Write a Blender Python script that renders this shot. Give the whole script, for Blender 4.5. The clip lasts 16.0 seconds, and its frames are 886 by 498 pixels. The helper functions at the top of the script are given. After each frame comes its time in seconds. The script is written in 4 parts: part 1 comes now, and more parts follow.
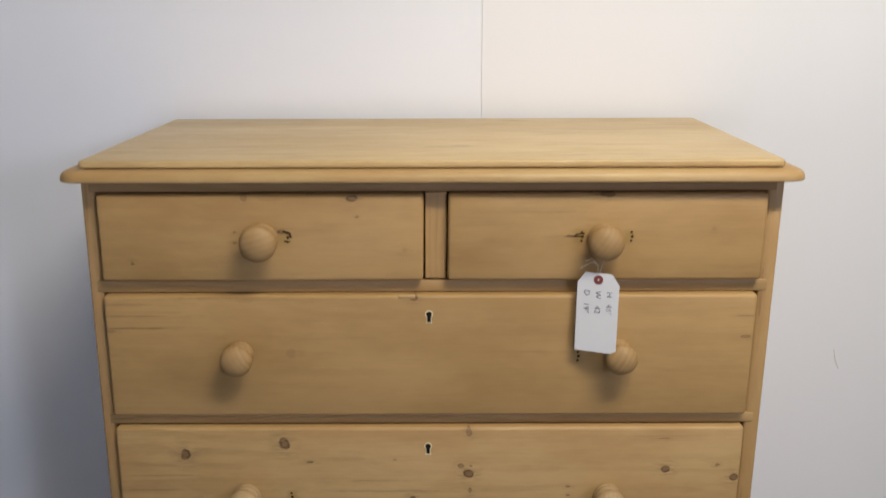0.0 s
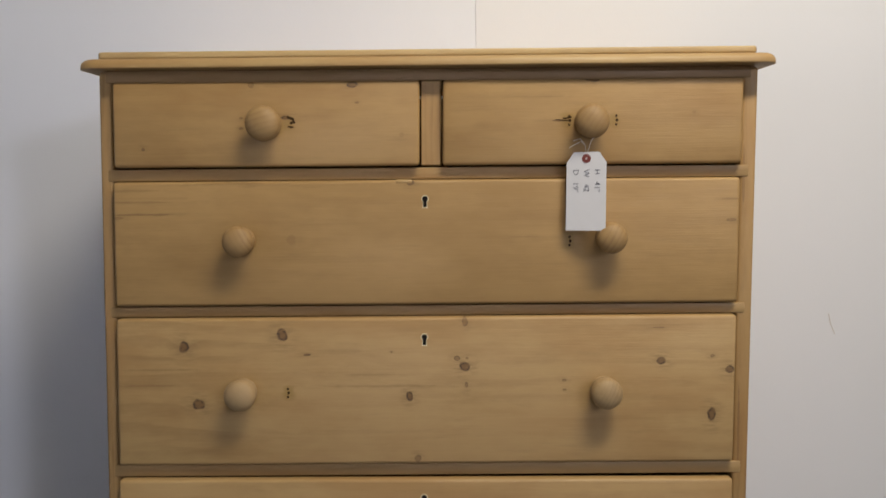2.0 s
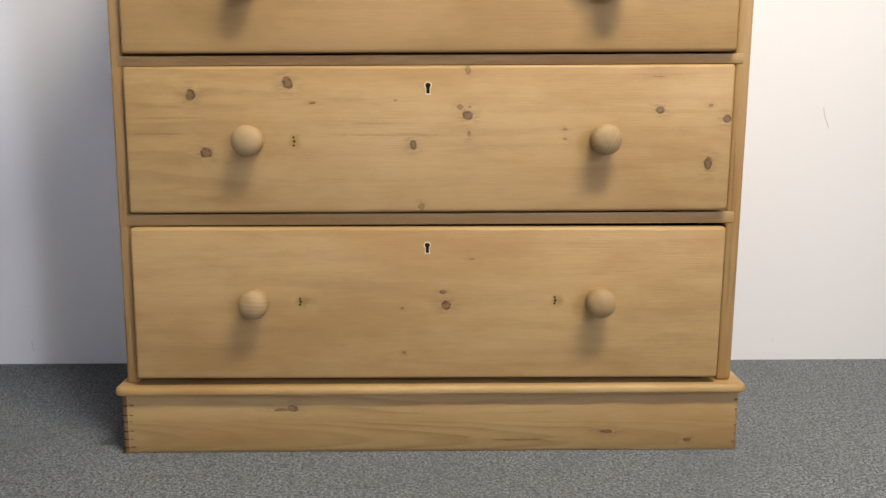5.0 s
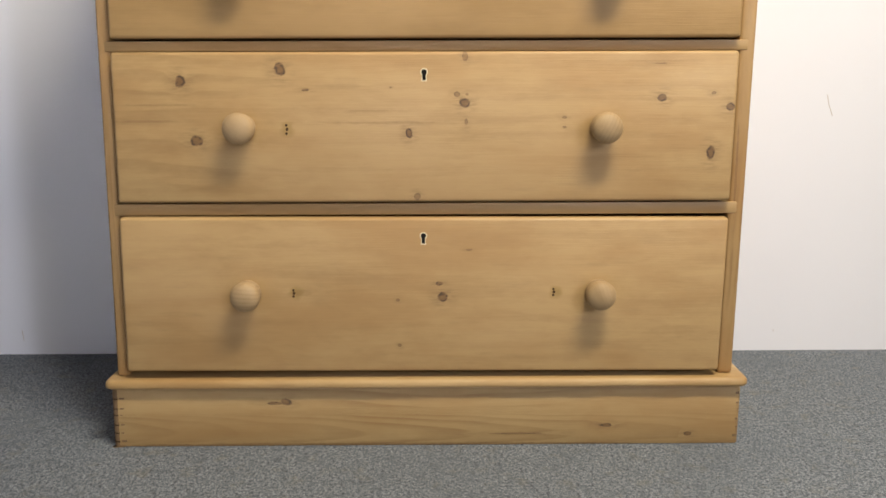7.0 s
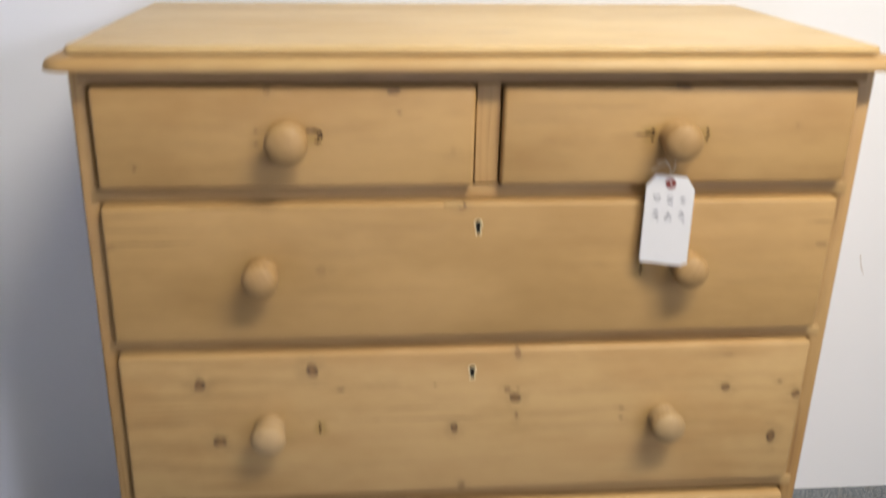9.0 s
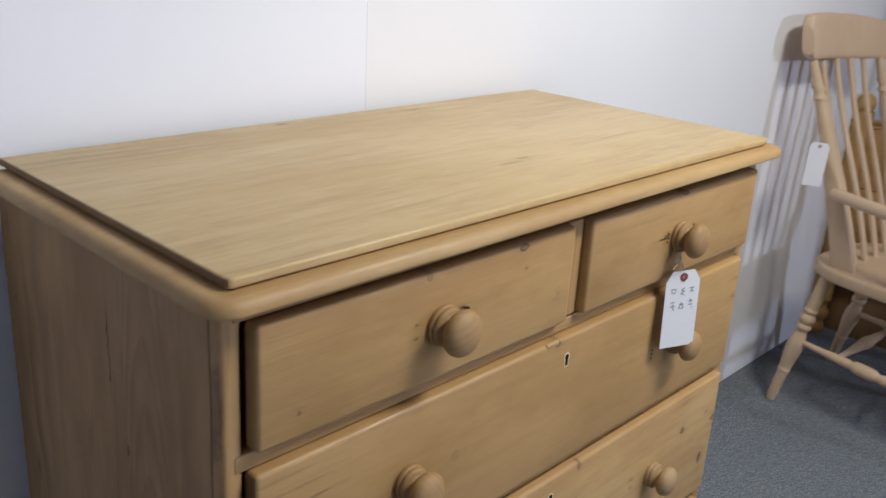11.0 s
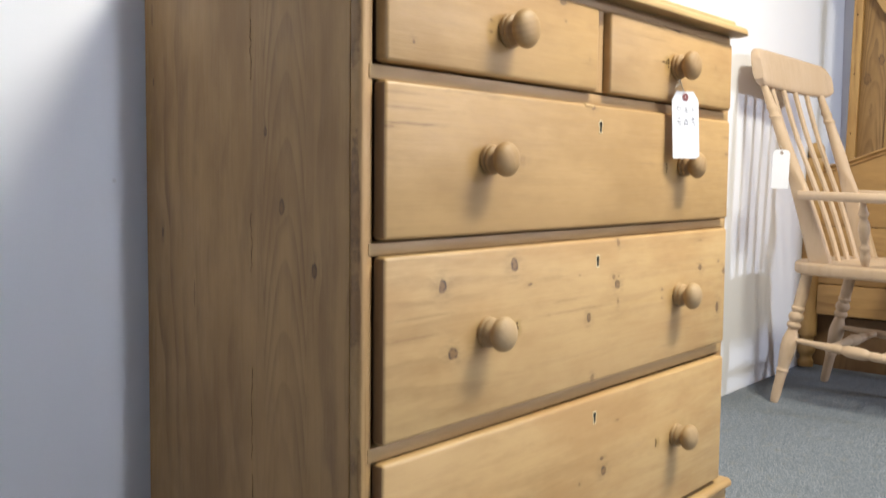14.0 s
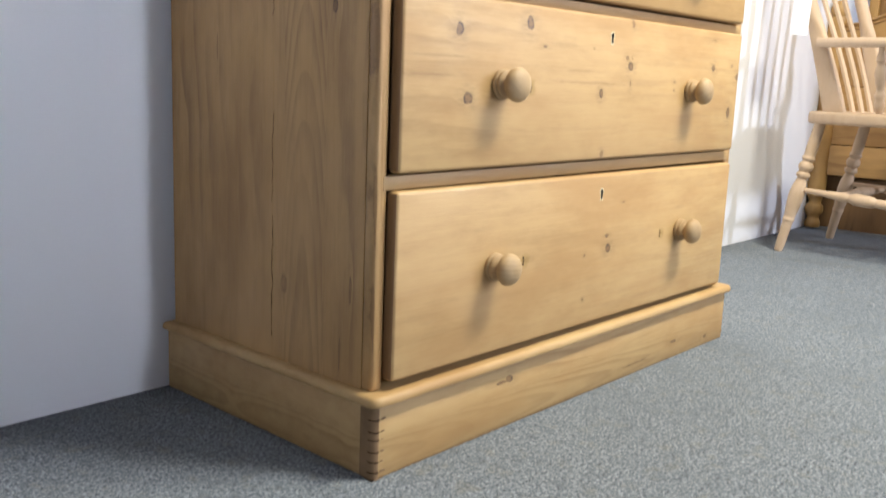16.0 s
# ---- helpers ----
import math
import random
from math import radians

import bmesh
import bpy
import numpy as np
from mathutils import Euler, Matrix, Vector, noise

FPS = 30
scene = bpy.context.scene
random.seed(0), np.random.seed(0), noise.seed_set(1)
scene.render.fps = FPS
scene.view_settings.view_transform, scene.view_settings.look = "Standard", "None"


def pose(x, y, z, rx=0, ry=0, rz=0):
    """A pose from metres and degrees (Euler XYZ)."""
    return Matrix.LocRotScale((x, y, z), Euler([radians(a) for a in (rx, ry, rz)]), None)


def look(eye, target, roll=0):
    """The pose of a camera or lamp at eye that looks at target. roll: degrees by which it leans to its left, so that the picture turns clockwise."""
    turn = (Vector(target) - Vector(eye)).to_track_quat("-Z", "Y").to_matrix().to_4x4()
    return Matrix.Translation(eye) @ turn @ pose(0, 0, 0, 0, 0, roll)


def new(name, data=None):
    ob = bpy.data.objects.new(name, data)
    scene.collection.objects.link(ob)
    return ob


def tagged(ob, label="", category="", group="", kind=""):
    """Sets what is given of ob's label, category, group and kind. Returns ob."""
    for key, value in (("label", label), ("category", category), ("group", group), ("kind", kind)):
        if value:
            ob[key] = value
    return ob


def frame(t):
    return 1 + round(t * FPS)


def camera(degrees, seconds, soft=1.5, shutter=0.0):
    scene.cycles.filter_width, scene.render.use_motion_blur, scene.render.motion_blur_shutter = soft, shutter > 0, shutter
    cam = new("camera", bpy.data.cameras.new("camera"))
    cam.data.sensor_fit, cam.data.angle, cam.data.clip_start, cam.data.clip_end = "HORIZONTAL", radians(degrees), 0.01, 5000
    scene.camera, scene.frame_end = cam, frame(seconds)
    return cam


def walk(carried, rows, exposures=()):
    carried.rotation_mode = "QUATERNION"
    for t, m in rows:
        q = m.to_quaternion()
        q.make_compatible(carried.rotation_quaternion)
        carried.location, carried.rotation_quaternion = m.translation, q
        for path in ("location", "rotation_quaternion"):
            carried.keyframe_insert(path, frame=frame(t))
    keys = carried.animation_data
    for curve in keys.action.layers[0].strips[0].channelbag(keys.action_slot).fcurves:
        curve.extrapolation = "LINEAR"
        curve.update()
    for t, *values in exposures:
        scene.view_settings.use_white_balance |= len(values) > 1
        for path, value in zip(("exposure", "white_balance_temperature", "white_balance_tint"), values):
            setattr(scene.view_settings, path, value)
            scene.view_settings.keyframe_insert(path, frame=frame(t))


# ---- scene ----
cam = camera(53.1, 16.0, soft=1.5, shutter=0.5)
PATH = [
    (0, (0.026, -1.248, 1.255), (0.023, 0.685, 0.745), -0.2),
    (0.5, (0.034, -1.27, 1.071), (0.01, 0.7, 0.728), -0.3),
    (1, (0.03, -1.306, 0.941), (0.008, 0.681, 0.715), -0.5),
    (1.5, (0.043, -1.337, 0.872), (0.031, 0.659, 0.736), -0.8),
    (2, (0.037, -1.37, 0.845), (0.027, 0.625, 0.704), -0.5),
    (2.5, (0.028, -1.393, 0.789), (0.01, 0.601, 0.638), -0.3),
    (3, (0.027, -1.413, 0.734), (0.0, 0.58, 0.56), -0.6),
    (3.5, (0.026, -1.428, 0.697), (0.008, 0.558, 0.46), -1.4),
    (4, (0.032, -1.428, 0.634), (0.023, 0.553, 0.355), -1.5),
    (4.5, (0.018, -1.431, 0.613), (0.025, 0.54, 0.27), -0.6),
    (4.7, (0.017, -1.43, 0.592), (0.023, 0.542, 0.256), -0.3),
    (6.8, (0.012, -1.383, 0.609), (0.031, 0.582, 0.233), -0.4),
    (7, (0.019, -1.393, 0.597), (0.032, 0.572, 0.225), -0.2),
    (7.5, (0.018, -1.413, 0.575), (0.026, 0.556, 0.223), 0.0),
    (8, (0.011, -1.373, 0.621), (0.01, 0.575, 0.168), 0.2),
    (8.5, (0.001, -1.305, 0.906), (0.011, 0.598, 0.29), 1.1),
    (9, (-0.133, -1.093, 1.208), (0.02, 0.77, 0.498), 0.7),
    (9.5, (-0.322, -0.771, 1.368), (0.24, 0.97, 0.56), 0.6),
    (9.7, (-0.398, -0.662, 1.375), (0.321, 1.005, 0.536), 0.4),
    (11.8, (-1.082, -0.591, 1.209), (0.452, 0.602, 0.734), 3.9),
    (12, (-1.112, -0.614, 1.122), (0.422, 0.612, 0.741), 3.3),
    (12.5, (-1.154, -0.658, 0.951), (0.375, 0.619, 0.771), 2.0),
    (13, (-1.206, -0.711, 0.855), (0.31, 0.592, 0.771), 1.1),
    (13.5, (-1.231, -0.744, 0.789), (0.267, 0.579, 0.699), 0.4),
    (14, (-1.23, -0.762, 0.733), (0.259, 0.564, 0.583), 0.1),
    (14.5, (-1.239, -0.775, 0.679), (0.245, 0.549, 0.464), 0.4),
    (15, (-1.259, -0.787, 0.618), (0.214, 0.541, 0.357), 1.1),
    (15.5, (-1.277, -0.803, 0.569), (0.184, 0.53, 0.269), 1.9),
    (16, (-1.282, -0.807, 0.525), (0.172, 0.516, 0.159), 1.8),
]
EXPOSURES = [(0.0, -0.22, 6150, 8), (1.5, -0.40, 6350, 8), (2.5, -0.20, 6450, 8), (4.0, 0.32, 6500, 8), (7.0, 0.52, 6550, 8), (8.0, 0.52, 6550, 8), (9.0, 0.26, 6300, 8), (9.5, -0.12, 5700, 8),
             (11.8, -0.06, 5600, 8), (12.5, 0.14, 5700, 7), (13.0, 0.50, 5900, 6), (13.5, 0.70, 6000, 5), (14.0, 0.94, 6050, 5), (14.5, 1.12, 6050, 5), (16.0, 1.32, 6000, 5)]
walk(cam, [(t, look(eye, target, roll)) for t, eye, target, roll in PATH], EXPOSURES)

# ---------- world and lamps ----------
world = bpy.data.worlds.new("world")
scene.world = world
world.use_nodes = True
world.node_tree.nodes["Background"].inputs[0].default_value = (0.75, 0.82, 1.0, 1)
world.node_tree.nodes["Background"].inputs[1].default_value = 0.25


def area_lamp(name, eye, target, sx, sy, watts, colour, spread=180.0):
    data = bpy.data.lights.new(name, "AREA")
    data.shape, data.size, data.size_y, data.energy, data.color = "RECTANGLE", sx, sy, watts, colour
    data.spread = radians(spread)
    ob = new(name, data)
    ob.matrix_world = look(eye, target)
    return ob


WARM, DAY = (1.0, 0.90, 0.73), (0.83, 0.855, 1.0)
area_lamp("ceiling_lamp_light", (0.68, -1.06, 2.52), (0.48, 0.05, 0.55), 1.00, 0.20, 42, WARM, 160.0)
area_lamp("window_light_corner", (2.54, -4.06, 1.92), (0.90, 0.20, 0.55), 0.34, 0.34, 46, DAY)
area_lamp("window_light_south", (-0.20, -4.06, 0.80), (-0.45, 0.4, 0.85), 0.20, 0.50, 1.8, (0.93, 0.925, 1.0), 50.0)
area_lamp("window_light_west", (-3.12, -1.6, 1.05), (-0.5, 0.2, 1.70), 0.6, 0.6, 2.4, DAY, 80.0)


# ---------- materials ----------
class Net:
    """A small wrapper for building a node material."""

    def __init__(self, name):
        self.mat = bpy.data.materials.new(name)
        self.mat.use_nodes = True
        self.tree = self.mat.node_tree
        self.shader = self.tree.nodes["Principled BSDF"]

    def feed(self, source, socket):
        if source is None:
            return
        if isinstance(source, bpy.types.NodeSocket):
            self.tree.links.new(source, socket)
        else:
            socket.default_value = source

    def math(self, op, a, b=0.0, clamp=False):
        node = self.tree.nodes.new("ShaderNodeMath")
        node.operation, node.use_clamp = op, clamp
        self.feed(a, node.inputs[0])
        self.feed(b, node.inputs[1])
        return node.outputs[0]

    def ramp(self, value, lo, hi, to_lo=0.0, to_hi=1.0, smooth=True):
        node = self.tree.nodes.new("ShaderNodeMapRange")
        node.interpolation_type = "SMOOTHSTEP" if smooth else "LINEAR"
        for n, v in enumerate((value, lo, hi, to_lo, to_hi)):
            self.feed(v, node.inputs[n])
        return node.outputs[0]

    def mix(self, factor, a, b, blend="MIX"):
        node = self.tree.nodes.new("ShaderNodeMix")
        node.data_type, node.blend_type = "RGBA", blend
        self.feed(factor, node.inputs[0])
        self.feed(a, node.inputs[6])
        self.feed(b, node.inputs[7])
        return node.outputs[2]

    def noise(self, vector, scale, detail=3.0, rough=0.55, distort=0.0):
        node = self.tree.nodes.new("ShaderNodeTexNoise")
        self.feed(vector, node.inputs["Vector"])
        node.inputs["Scale"].default_value = scale
        node.inputs["Detail"].default_value = detail
        node.inputs["Roughness"].default_value = rough
        node.inputs["Distortion"].default_value = distort
        return node.outputs[0]

    def coords(self):
        return self.tree.nodes.new("ShaderNodeTexCoord").outputs["Object"]

    def split(self, vector):
        node = self.tree.nodes.new("ShaderNodeSeparateXYZ")
        self.feed(vector, node.inputs[0])
        return node.outputs

    def join(self, x, y, z):
        node = self.tree.nodes.new("ShaderNodeCombineXYZ")
        for n, v in enumerate((x, y, z)):
            self.feed(v, node.inputs[n])
        return node.outputs[0]

    def bump(self, height, strength, distance=0.001):
        node = self.tree.nodes.new("ShaderNodeBump")
        node.inputs["Strength"].default_value = strength
        node.inputs["Distance"].default_value = distance
        self.feed(height, node.inputs["Height"])
        self.tree.links.new(node.outputs[0], self.shader.inputs["Normal"])

    def finish(self, colour, rough, spec=0.5, metal=0.0):
        self.feed(colour, self.shader.inputs["Base Color"])
        self.feed(rough, self.shader.inputs["Roughness"])
        self.feed(spec, self.shader.inputs["Specular IOR Level"])
        self.shader.inputs["Metallic"].default_value = metal
        return self.mat


def rgb(r, g, b):
    return (r, g, b, 1.0)


def pine(name, along="x", across="z", seed=0.0, light=rgb(0.425, 0.278, 0.117), dark=rgb(0.265, 0.150, 0.055), knots=(), lines=0.3,
         ring=55.0, figure=5.0, rough=0.5, vary=False, stains=(), arch=None, tint=rgb(0.355, 0.200, 0.070)):
    """Waxed old pine. knots: (along, across, half length, half width[, strength]) in metres, in the object's own axes;
    stains: the same, for yellow-brown marks; arch: (across, half width, rings a metre, steepness) of a cathedral
    figure."""
    n = Net(name)
    axes = dict(zip("xyz", n.split(n.coords())))
    depth = next(a for a in "xyz" if a not in (along, across))
    u, v, w = axes[along], axes[across], axes[depth]
    if vary:
        info = n.tree.nodes.new("ShaderNodeObjectInfo").outputs["Random"]
        v = n.math("ADD", v, n.math("MULTIPLY", info, 7.0))
        u = n.math("ADD", u, n.math("MULTIPLY", info, 3.0))
    u, v = n.math("ADD", u, seed), n.math("ADD", v, seed * 0.37)
    wobble = n.noise(n.join(n.math("MULTIPLY", u, 9.0), n.math("MULTIPLY", v, 40.0), n.math("MULTIPLY", w, 40.0)), 1.0, 2.0)
    ragged = n.noise(n.join(n.math("MULTIPLY", u, 75.0), n.math("MULTIPLY", v, 95.0), n.math("MULTIPLY", w, 60.0)), 1.0, 2.0, 0.5) if knots else 0.5
    core, rim, halo = 0.0, 0.0, 0.0
    def spot(ku, kv, ru, rv):
        du = n.math("DIVIDE", n.math("SUBTRACT", u, ku + seed), ru)
        dv = n.math("DIVIDE", n.math("SUBTRACT", v, kv + seed * 0.37), rv)
        far = n.math("SQRT", n.math("ADD", n.math("MULTIPLY", du, du), n.math("MULTIPLY", dv, dv)))
        far = n.math("ADD", far, n.math("MULTIPLY", n.math("SUBTRACT", ragged, 0.5), 0.9))
        return n.math("ADD", far, n.math("MULTIPLY", n.math("SUBTRACT", wobble, 0.5), 1.0))

    for ku, kv, ru, rv, *more in knots:
        long = ru > 5 * rv
        far, force = spot(ku, kv, ru, rv * (1.0 if long else 0.86)), (more[0] if more else 1.0) * (0.7 if long or ru < 0.0052 else 1.0)
        core = n.math("MAXIMUM", core, n.ramp(far, 0.70, 1.10, force, 0.0))
        rim = n.math("MAXIMUM", rim, n.math("MULTIPLY", n.ramp(far, 0.40, 0.78, 0.25, 1.0), n.ramp(far, 0.80, 1.15, max(0.0, 1.7 * min(force, 1.0) - 0.7), 0.0)))
        halo = n.math("MAXIMUM", halo, n.ramp(far, 0.6, 3.8, force, 0.0))
    warp = n.noise(n.join(n.math("MULTIPLY", u, 1.3), n.math("MULTIPLY", v, 4.5), n.math("MULTIPLY", w, 4.5)), 1.0, 3.0, 0.5)
    phase = n.math("ADD", n.math("MULTIPLY", v, ring), n.math("MULTIPLY", warp, figure))
    if arch:
        centre, half, rings, steep = arch
        off = n.math("DIVIDE", n.math("SUBTRACT", v, centre + seed * 0.37), half)
        curve = n.math("ADD", n.math("MULTIPLY", u, rings), n.math("MULTIPLY", n.math("MULTIPLY", off, off), steep))
        curve = n.math("ADD", curve, n.math("MULTIPLY", warp, 5.5))
        inside = n.ramp(n.math("ABSOLUTE", off), 0.9, 1.25, 1.0, 0.0)
        phase = n.math("ADD", n.math("MULTIPLY", curve, inside), n.math("MULTIPLY", phase, n.math("SUBTRACT", 1.0, inside)))
    phase = n.math("ADD", phase, n.math("MULTIPLY", halo, 0.45))
    saw = n.math("FRACT", phase)
    late = n.math("MULTIPLY", n.ramp(saw, 0.25, 0.86), n.ramp(saw, 0.9, 1.0, 1.0, 0.0))
    patch = n.noise(n.join(n.math("MULTIPLY", u, 3.0), n.math("MULTIPLY", v, 9.0), w), 1.0, 3.0)
    shown = n.ramp(patch, 0.44, 0.70, 0.04, 1.0)
    if arch:
        shown = n.math("MAXIMUM", shown, n.math("MULTIPLY", inside, 0.62))
    late = n.math("MULTIPLY", late, shown)
    fibre = n.noise(n.join(n.math("MULTIPLY", u, 14.0), n.math("MULTIPLY", v, 420.0), n.math("MULTIPLY", w, 420.0)), 1.0, 2.0, 0.6)
    streak = n.noise(n.join(n.math("MULTIPLY", u, 2.2), n.math("MULTIPLY", v, 46.0), n.math("MULTIPLY", w, 46.0)), 1.0, 3.0, 0.6)
    cloud = n.noise(n.join(n.math("MULTIPLY", u, 3.2), n.math("MULTIPLY", v, 7.5), n.math("MULTIPLY", w, 5.0)), 1.0, 4.0, 0.62)
    bleach = n.noise(n.join(n.math("MULTIPLY", u, 2.1), n.math("MULTIPLY", v, 5.0), n.math("ADD", n.math("MULTIPLY", w, 4.0), 9.3)), 1.0, 4.0, 0.6)
    mottle = n.noise(n.join(n.math("MULTIPLY", u, 26.0), n.math("MULTIPLY", v, 70.0), n.math("MULTIPLY", w, 60.0)), 1.0, 4.0, 0.7)
    tone = n.math("MULTIPLY", late, lines)
    tone = n.math("ADD", tone, n.ramp(streak, 0.32, 0.74, -0.10, 0.18))
    tone = n.math("ADD", tone, n.ramp(mottle, 0.30, 0.72, -0.08, 0.12))
    tone = n.math("ADD", tone, n.ramp(fibre, 0.3, 0.7, -0.02, 0.05), clamp=True)
    colour = n.mix(tone, light, dark)
    colour = n.mix(n.ramp(cloud, 0.38, 0.68, 0.0, 0.70), colour, tint)
    colour = n.mix(n.ramp(bleach, 0.46, 0.68, 0.0, 0.55), colour, rgb(light[0] * 1.12, light[1] * 1.14, light[2] * 1.22))
    blotch = n.noise(n.join(n.math("MULTIPLY", u, 4.5), n.math("MULTIPLY", v, 24.0), n.math("ADD", n.math("MULTIPLY", w, 12.0), 3.7)), 1.0, 4.0, 0.68, 0.5)
    colour = n.mix(n.ramp(blotch, 0.48, 0.76, 0.0, 0.26), colour, rgb(dark[0] * 1.05, dark[1] * 1.05, dark[2] * 1.02))
    grime = n.noise(n.join(n.math("MULTIPLY", u, 7.0), n.math("MULTIPLY", v, 55.0), n.math("MULTIPLY", w, 40.0)), 1.0, 5.0, 0.7)
    colour = n.mix(n.ramp(grime, 0.56, 0.78, 0.0, 0.26), colour, rgb(0.225, 0.145, 0.066))
    for su, sv, ru, rv, *more in stains:
        far, force = spot(su, sv, ru, rv), more[0] if more else 0.5
        colour = n.mix(n.ramp(far, 0.35, 1.25, force, 0.0), colour, rgb(0.30, 0.185, 0.045))
    if knots:
        crack = n.noise(n.join(n.math("MULTIPLY", u, 90.0), n.math("MULTIPLY", v, 120.0), n.math("MULTIPLY", w, 90.0)), 1.0, 3.0, 0.7)
        wisp = n.noise(n.join(n.math("MULTIPLY", u, 40.0), n.math("MULTIPLY", v, 210.0), n.math("MULTIPLY", w, 90.0)), 1.0, 3.0, 0.6)
        colour = n.mix(n.math("MULTIPLY", halo, n.ramp(wisp, 0.40, 0.64, 0.04, 0.55)), colour, rgb(0.215, 0.130, 0.055))
        colour = n.mix(n.math("MULTIPLY", core, 0.80), colour, rgb(0.185, 0.094, 0.032))
        colour = n.mix(n.math("MULTIPLY", rim, n.ramp(crack, 0.36, 0.60, 0.12, 1.0)), colour, rgb(0.075, 0.043, 0.022))
    n.bump(n.math("ADD", n.math("ADD", fibre, n.math("MULTIPLY", streak, 0.8)), n.math("MULTIPLY", cloud, 2.0)), 0.25, 0.0012)
    return n.finish(colour, n.ramp(n.math("ADD", n.math("MULTIPLY", fibre, 0.5), n.math("MULTIPLY", cloud, 0.5)), 0.3, 0.7, rough - 0.08, rough + 0.12), 0.5)


def wall_paint(name, tint=(1.0, 1.0, 1.0)):
    n = Net(name)
    c = n.coords()
    x, y, z = n.split(c)
    roller = n.noise(c, 260.0, 3.0, 0.6)
    wave = n.noise(c, 1.6, 3.0, 0.5)
    mark = n.noise(n.join(n.math("MULTIPLY", x, 9.0), 0.0, n.math("MULTIPLY", z, 3.0)), 1.0, 5.0, 0.7)
    speck = n.noise(c, 34.0, 2.0, 0.5)
    colour = n.mix(n.ramp(wave, 0.35, 0.7), rgb(0.805 * tint[0], 0.805 * tint[1], 0.840 * tint[2]), rgb(0.78 * tint[0], 0.78 * tint[1], 0.820 * tint[2]))
    colour = n.mix(n.ramp(mark, 0.66, 0.82, 0.0, 0.10), colour, rgb(0.55, 0.52, 0.48))
    colour = n.mix(n.ramp(speck, 0.80, 0.84, 0.0, 0.25), colour, rgb(0.35, 0.30, 0.26))
    n.bump(n.math("ADD", roller, n.math("MULTIPLY", wave, 4.0)), 0.12, 0.0015)
    return n.finish(colour, 0.55, 0.4)


def carpet():
    """Flecked needle-felt: grey clumps with pale and dark fibres, trodden in patches."""
    n = Net("carpet")
    c = n.coords()
    tuft = n.noise(c, 185.0, 3.0, 0.75)
    fleck = n.noise(c, 340.0, 2.0, 0.7)
    clump = n.noise(c, 48.0, 4.0, 0.72)
    worn = n.noise(c, 3.2, 5.0, 0.62)
    hue = n.noise(c, 26.0, 3.0, 0.65)
    colour = n.mix(n.ramp(tuft, 0.36, 0.64), rgb(0.068, 0.077, 0.093), rgb(0.262, 0.286, 0.312))
    colour = n.mix(n.ramp(fleck, 0.56, 0.66, 0.0, 0.75), colour, rgb(0.445, 0.47, 0.485))
    colour = n.mix(n.ramp(fleck, 0.32, 0.42, 0.65, 0.0), colour, rgb(0.028, 0.030, 0.036))
    colour = n.mix(n.ramp(hue, 0.54, 0.70, 0.0, 0.34), colour, rgb(0.205, 0.190, 0.150))
    colour = n.mix(n.ramp(clump, 0.46, 0.68, 0.0, 0.50), colour, rgb(0.080, 0.092, 0.112))
    colour = n.mix(n.ramp(worn, 0.40, 0.70, 0.0, 0.30), colour, rgb(0.114, 0.128, 0.148))
    n.bump(n.math("ADD", tuft, n.math("MULTIPLY", clump, 1.2)), 0.5, 0.004)
    return n.finish(colour, 0.95, 0.1)


def plain(name, colour, rough, spec=0.5, metal=0.0, spots=0.12, scale=40.0):
    n = Net(name)
    c = n.coords()
    grain = n.noise(c, scale, 4.0, 0.6)
    tone = n.mix(n.ramp(grain, 0.3, 0.75, 0.0, spots), colour, rgb(colour[0] * 0.45, colour[1] * 0.42, colour[2] * 0.4))
    n.bump(grain, 0.08, 0.001)
    return n.finish(tone, rough, spec, metal)


PAINT = wall_paint("white_wall_paint", (1.0, 0.99, 0.975))
PAINT_COOL = wall_paint("cool_white_wall_paint", (1.0, 1.01, 1.03))
SCUFF = plain("scuff", rgb(0.58, 0.50, 0.44), 0.7)
# dark brown so the unseen walls bounce little light
UNSEEN_WALL = plain("brown_unseen_wall", rgb(0.16, 0.12, 0.085), 0.8)
CARPET = carpet()
# dark for the same reason: an unseen ceiling that bounces little light
CEILING = plain("unseen_ceiling_paint", rgb(0.16, 0.155, 0.15), 0.85)
RAW = pine("unfinished_beech", "z", "x", 0.4, rgb(0.54, 0.395, 0.262), rgb(0.42, 0.285, 0.175), lines=0.25, ring=90.0, rough=0.62, tint=rgb(0.49, 0.345, 0.215), vary=True)
BED = pine("golden_pine_bed", "y", "z", 0.2, rgb(0.42, 0.245, 0.082), rgb(0.21, 0.10, 0.028), lines=0.75, ring=30.0, figure=7.0, rough=0.45, tint=rgb(0.28, 0.145, 0.045), vary=True)
BED_UPRIGHT = pine("golden_pine_upright", "z", "y", 0.6, rgb(0.44, 0.265, 0.090), rgb(0.20, 0.095, 0.028), lines=0.95, ring=24.0, figure=7.0, rough=0.45, tint=rgb(0.35, 0.19, 0.060), vary=True)
BED_SHADED = pine("shaded_brown_plank", "z", "y", 0.9, rgb(0.20, 0.11, 0.043), rgb(0.085, 0.042, 0.017), lines=0.9, ring=26.0, figure=9.0, rough=0.7, tint=rgb(0.125, 0.065, 0.026))
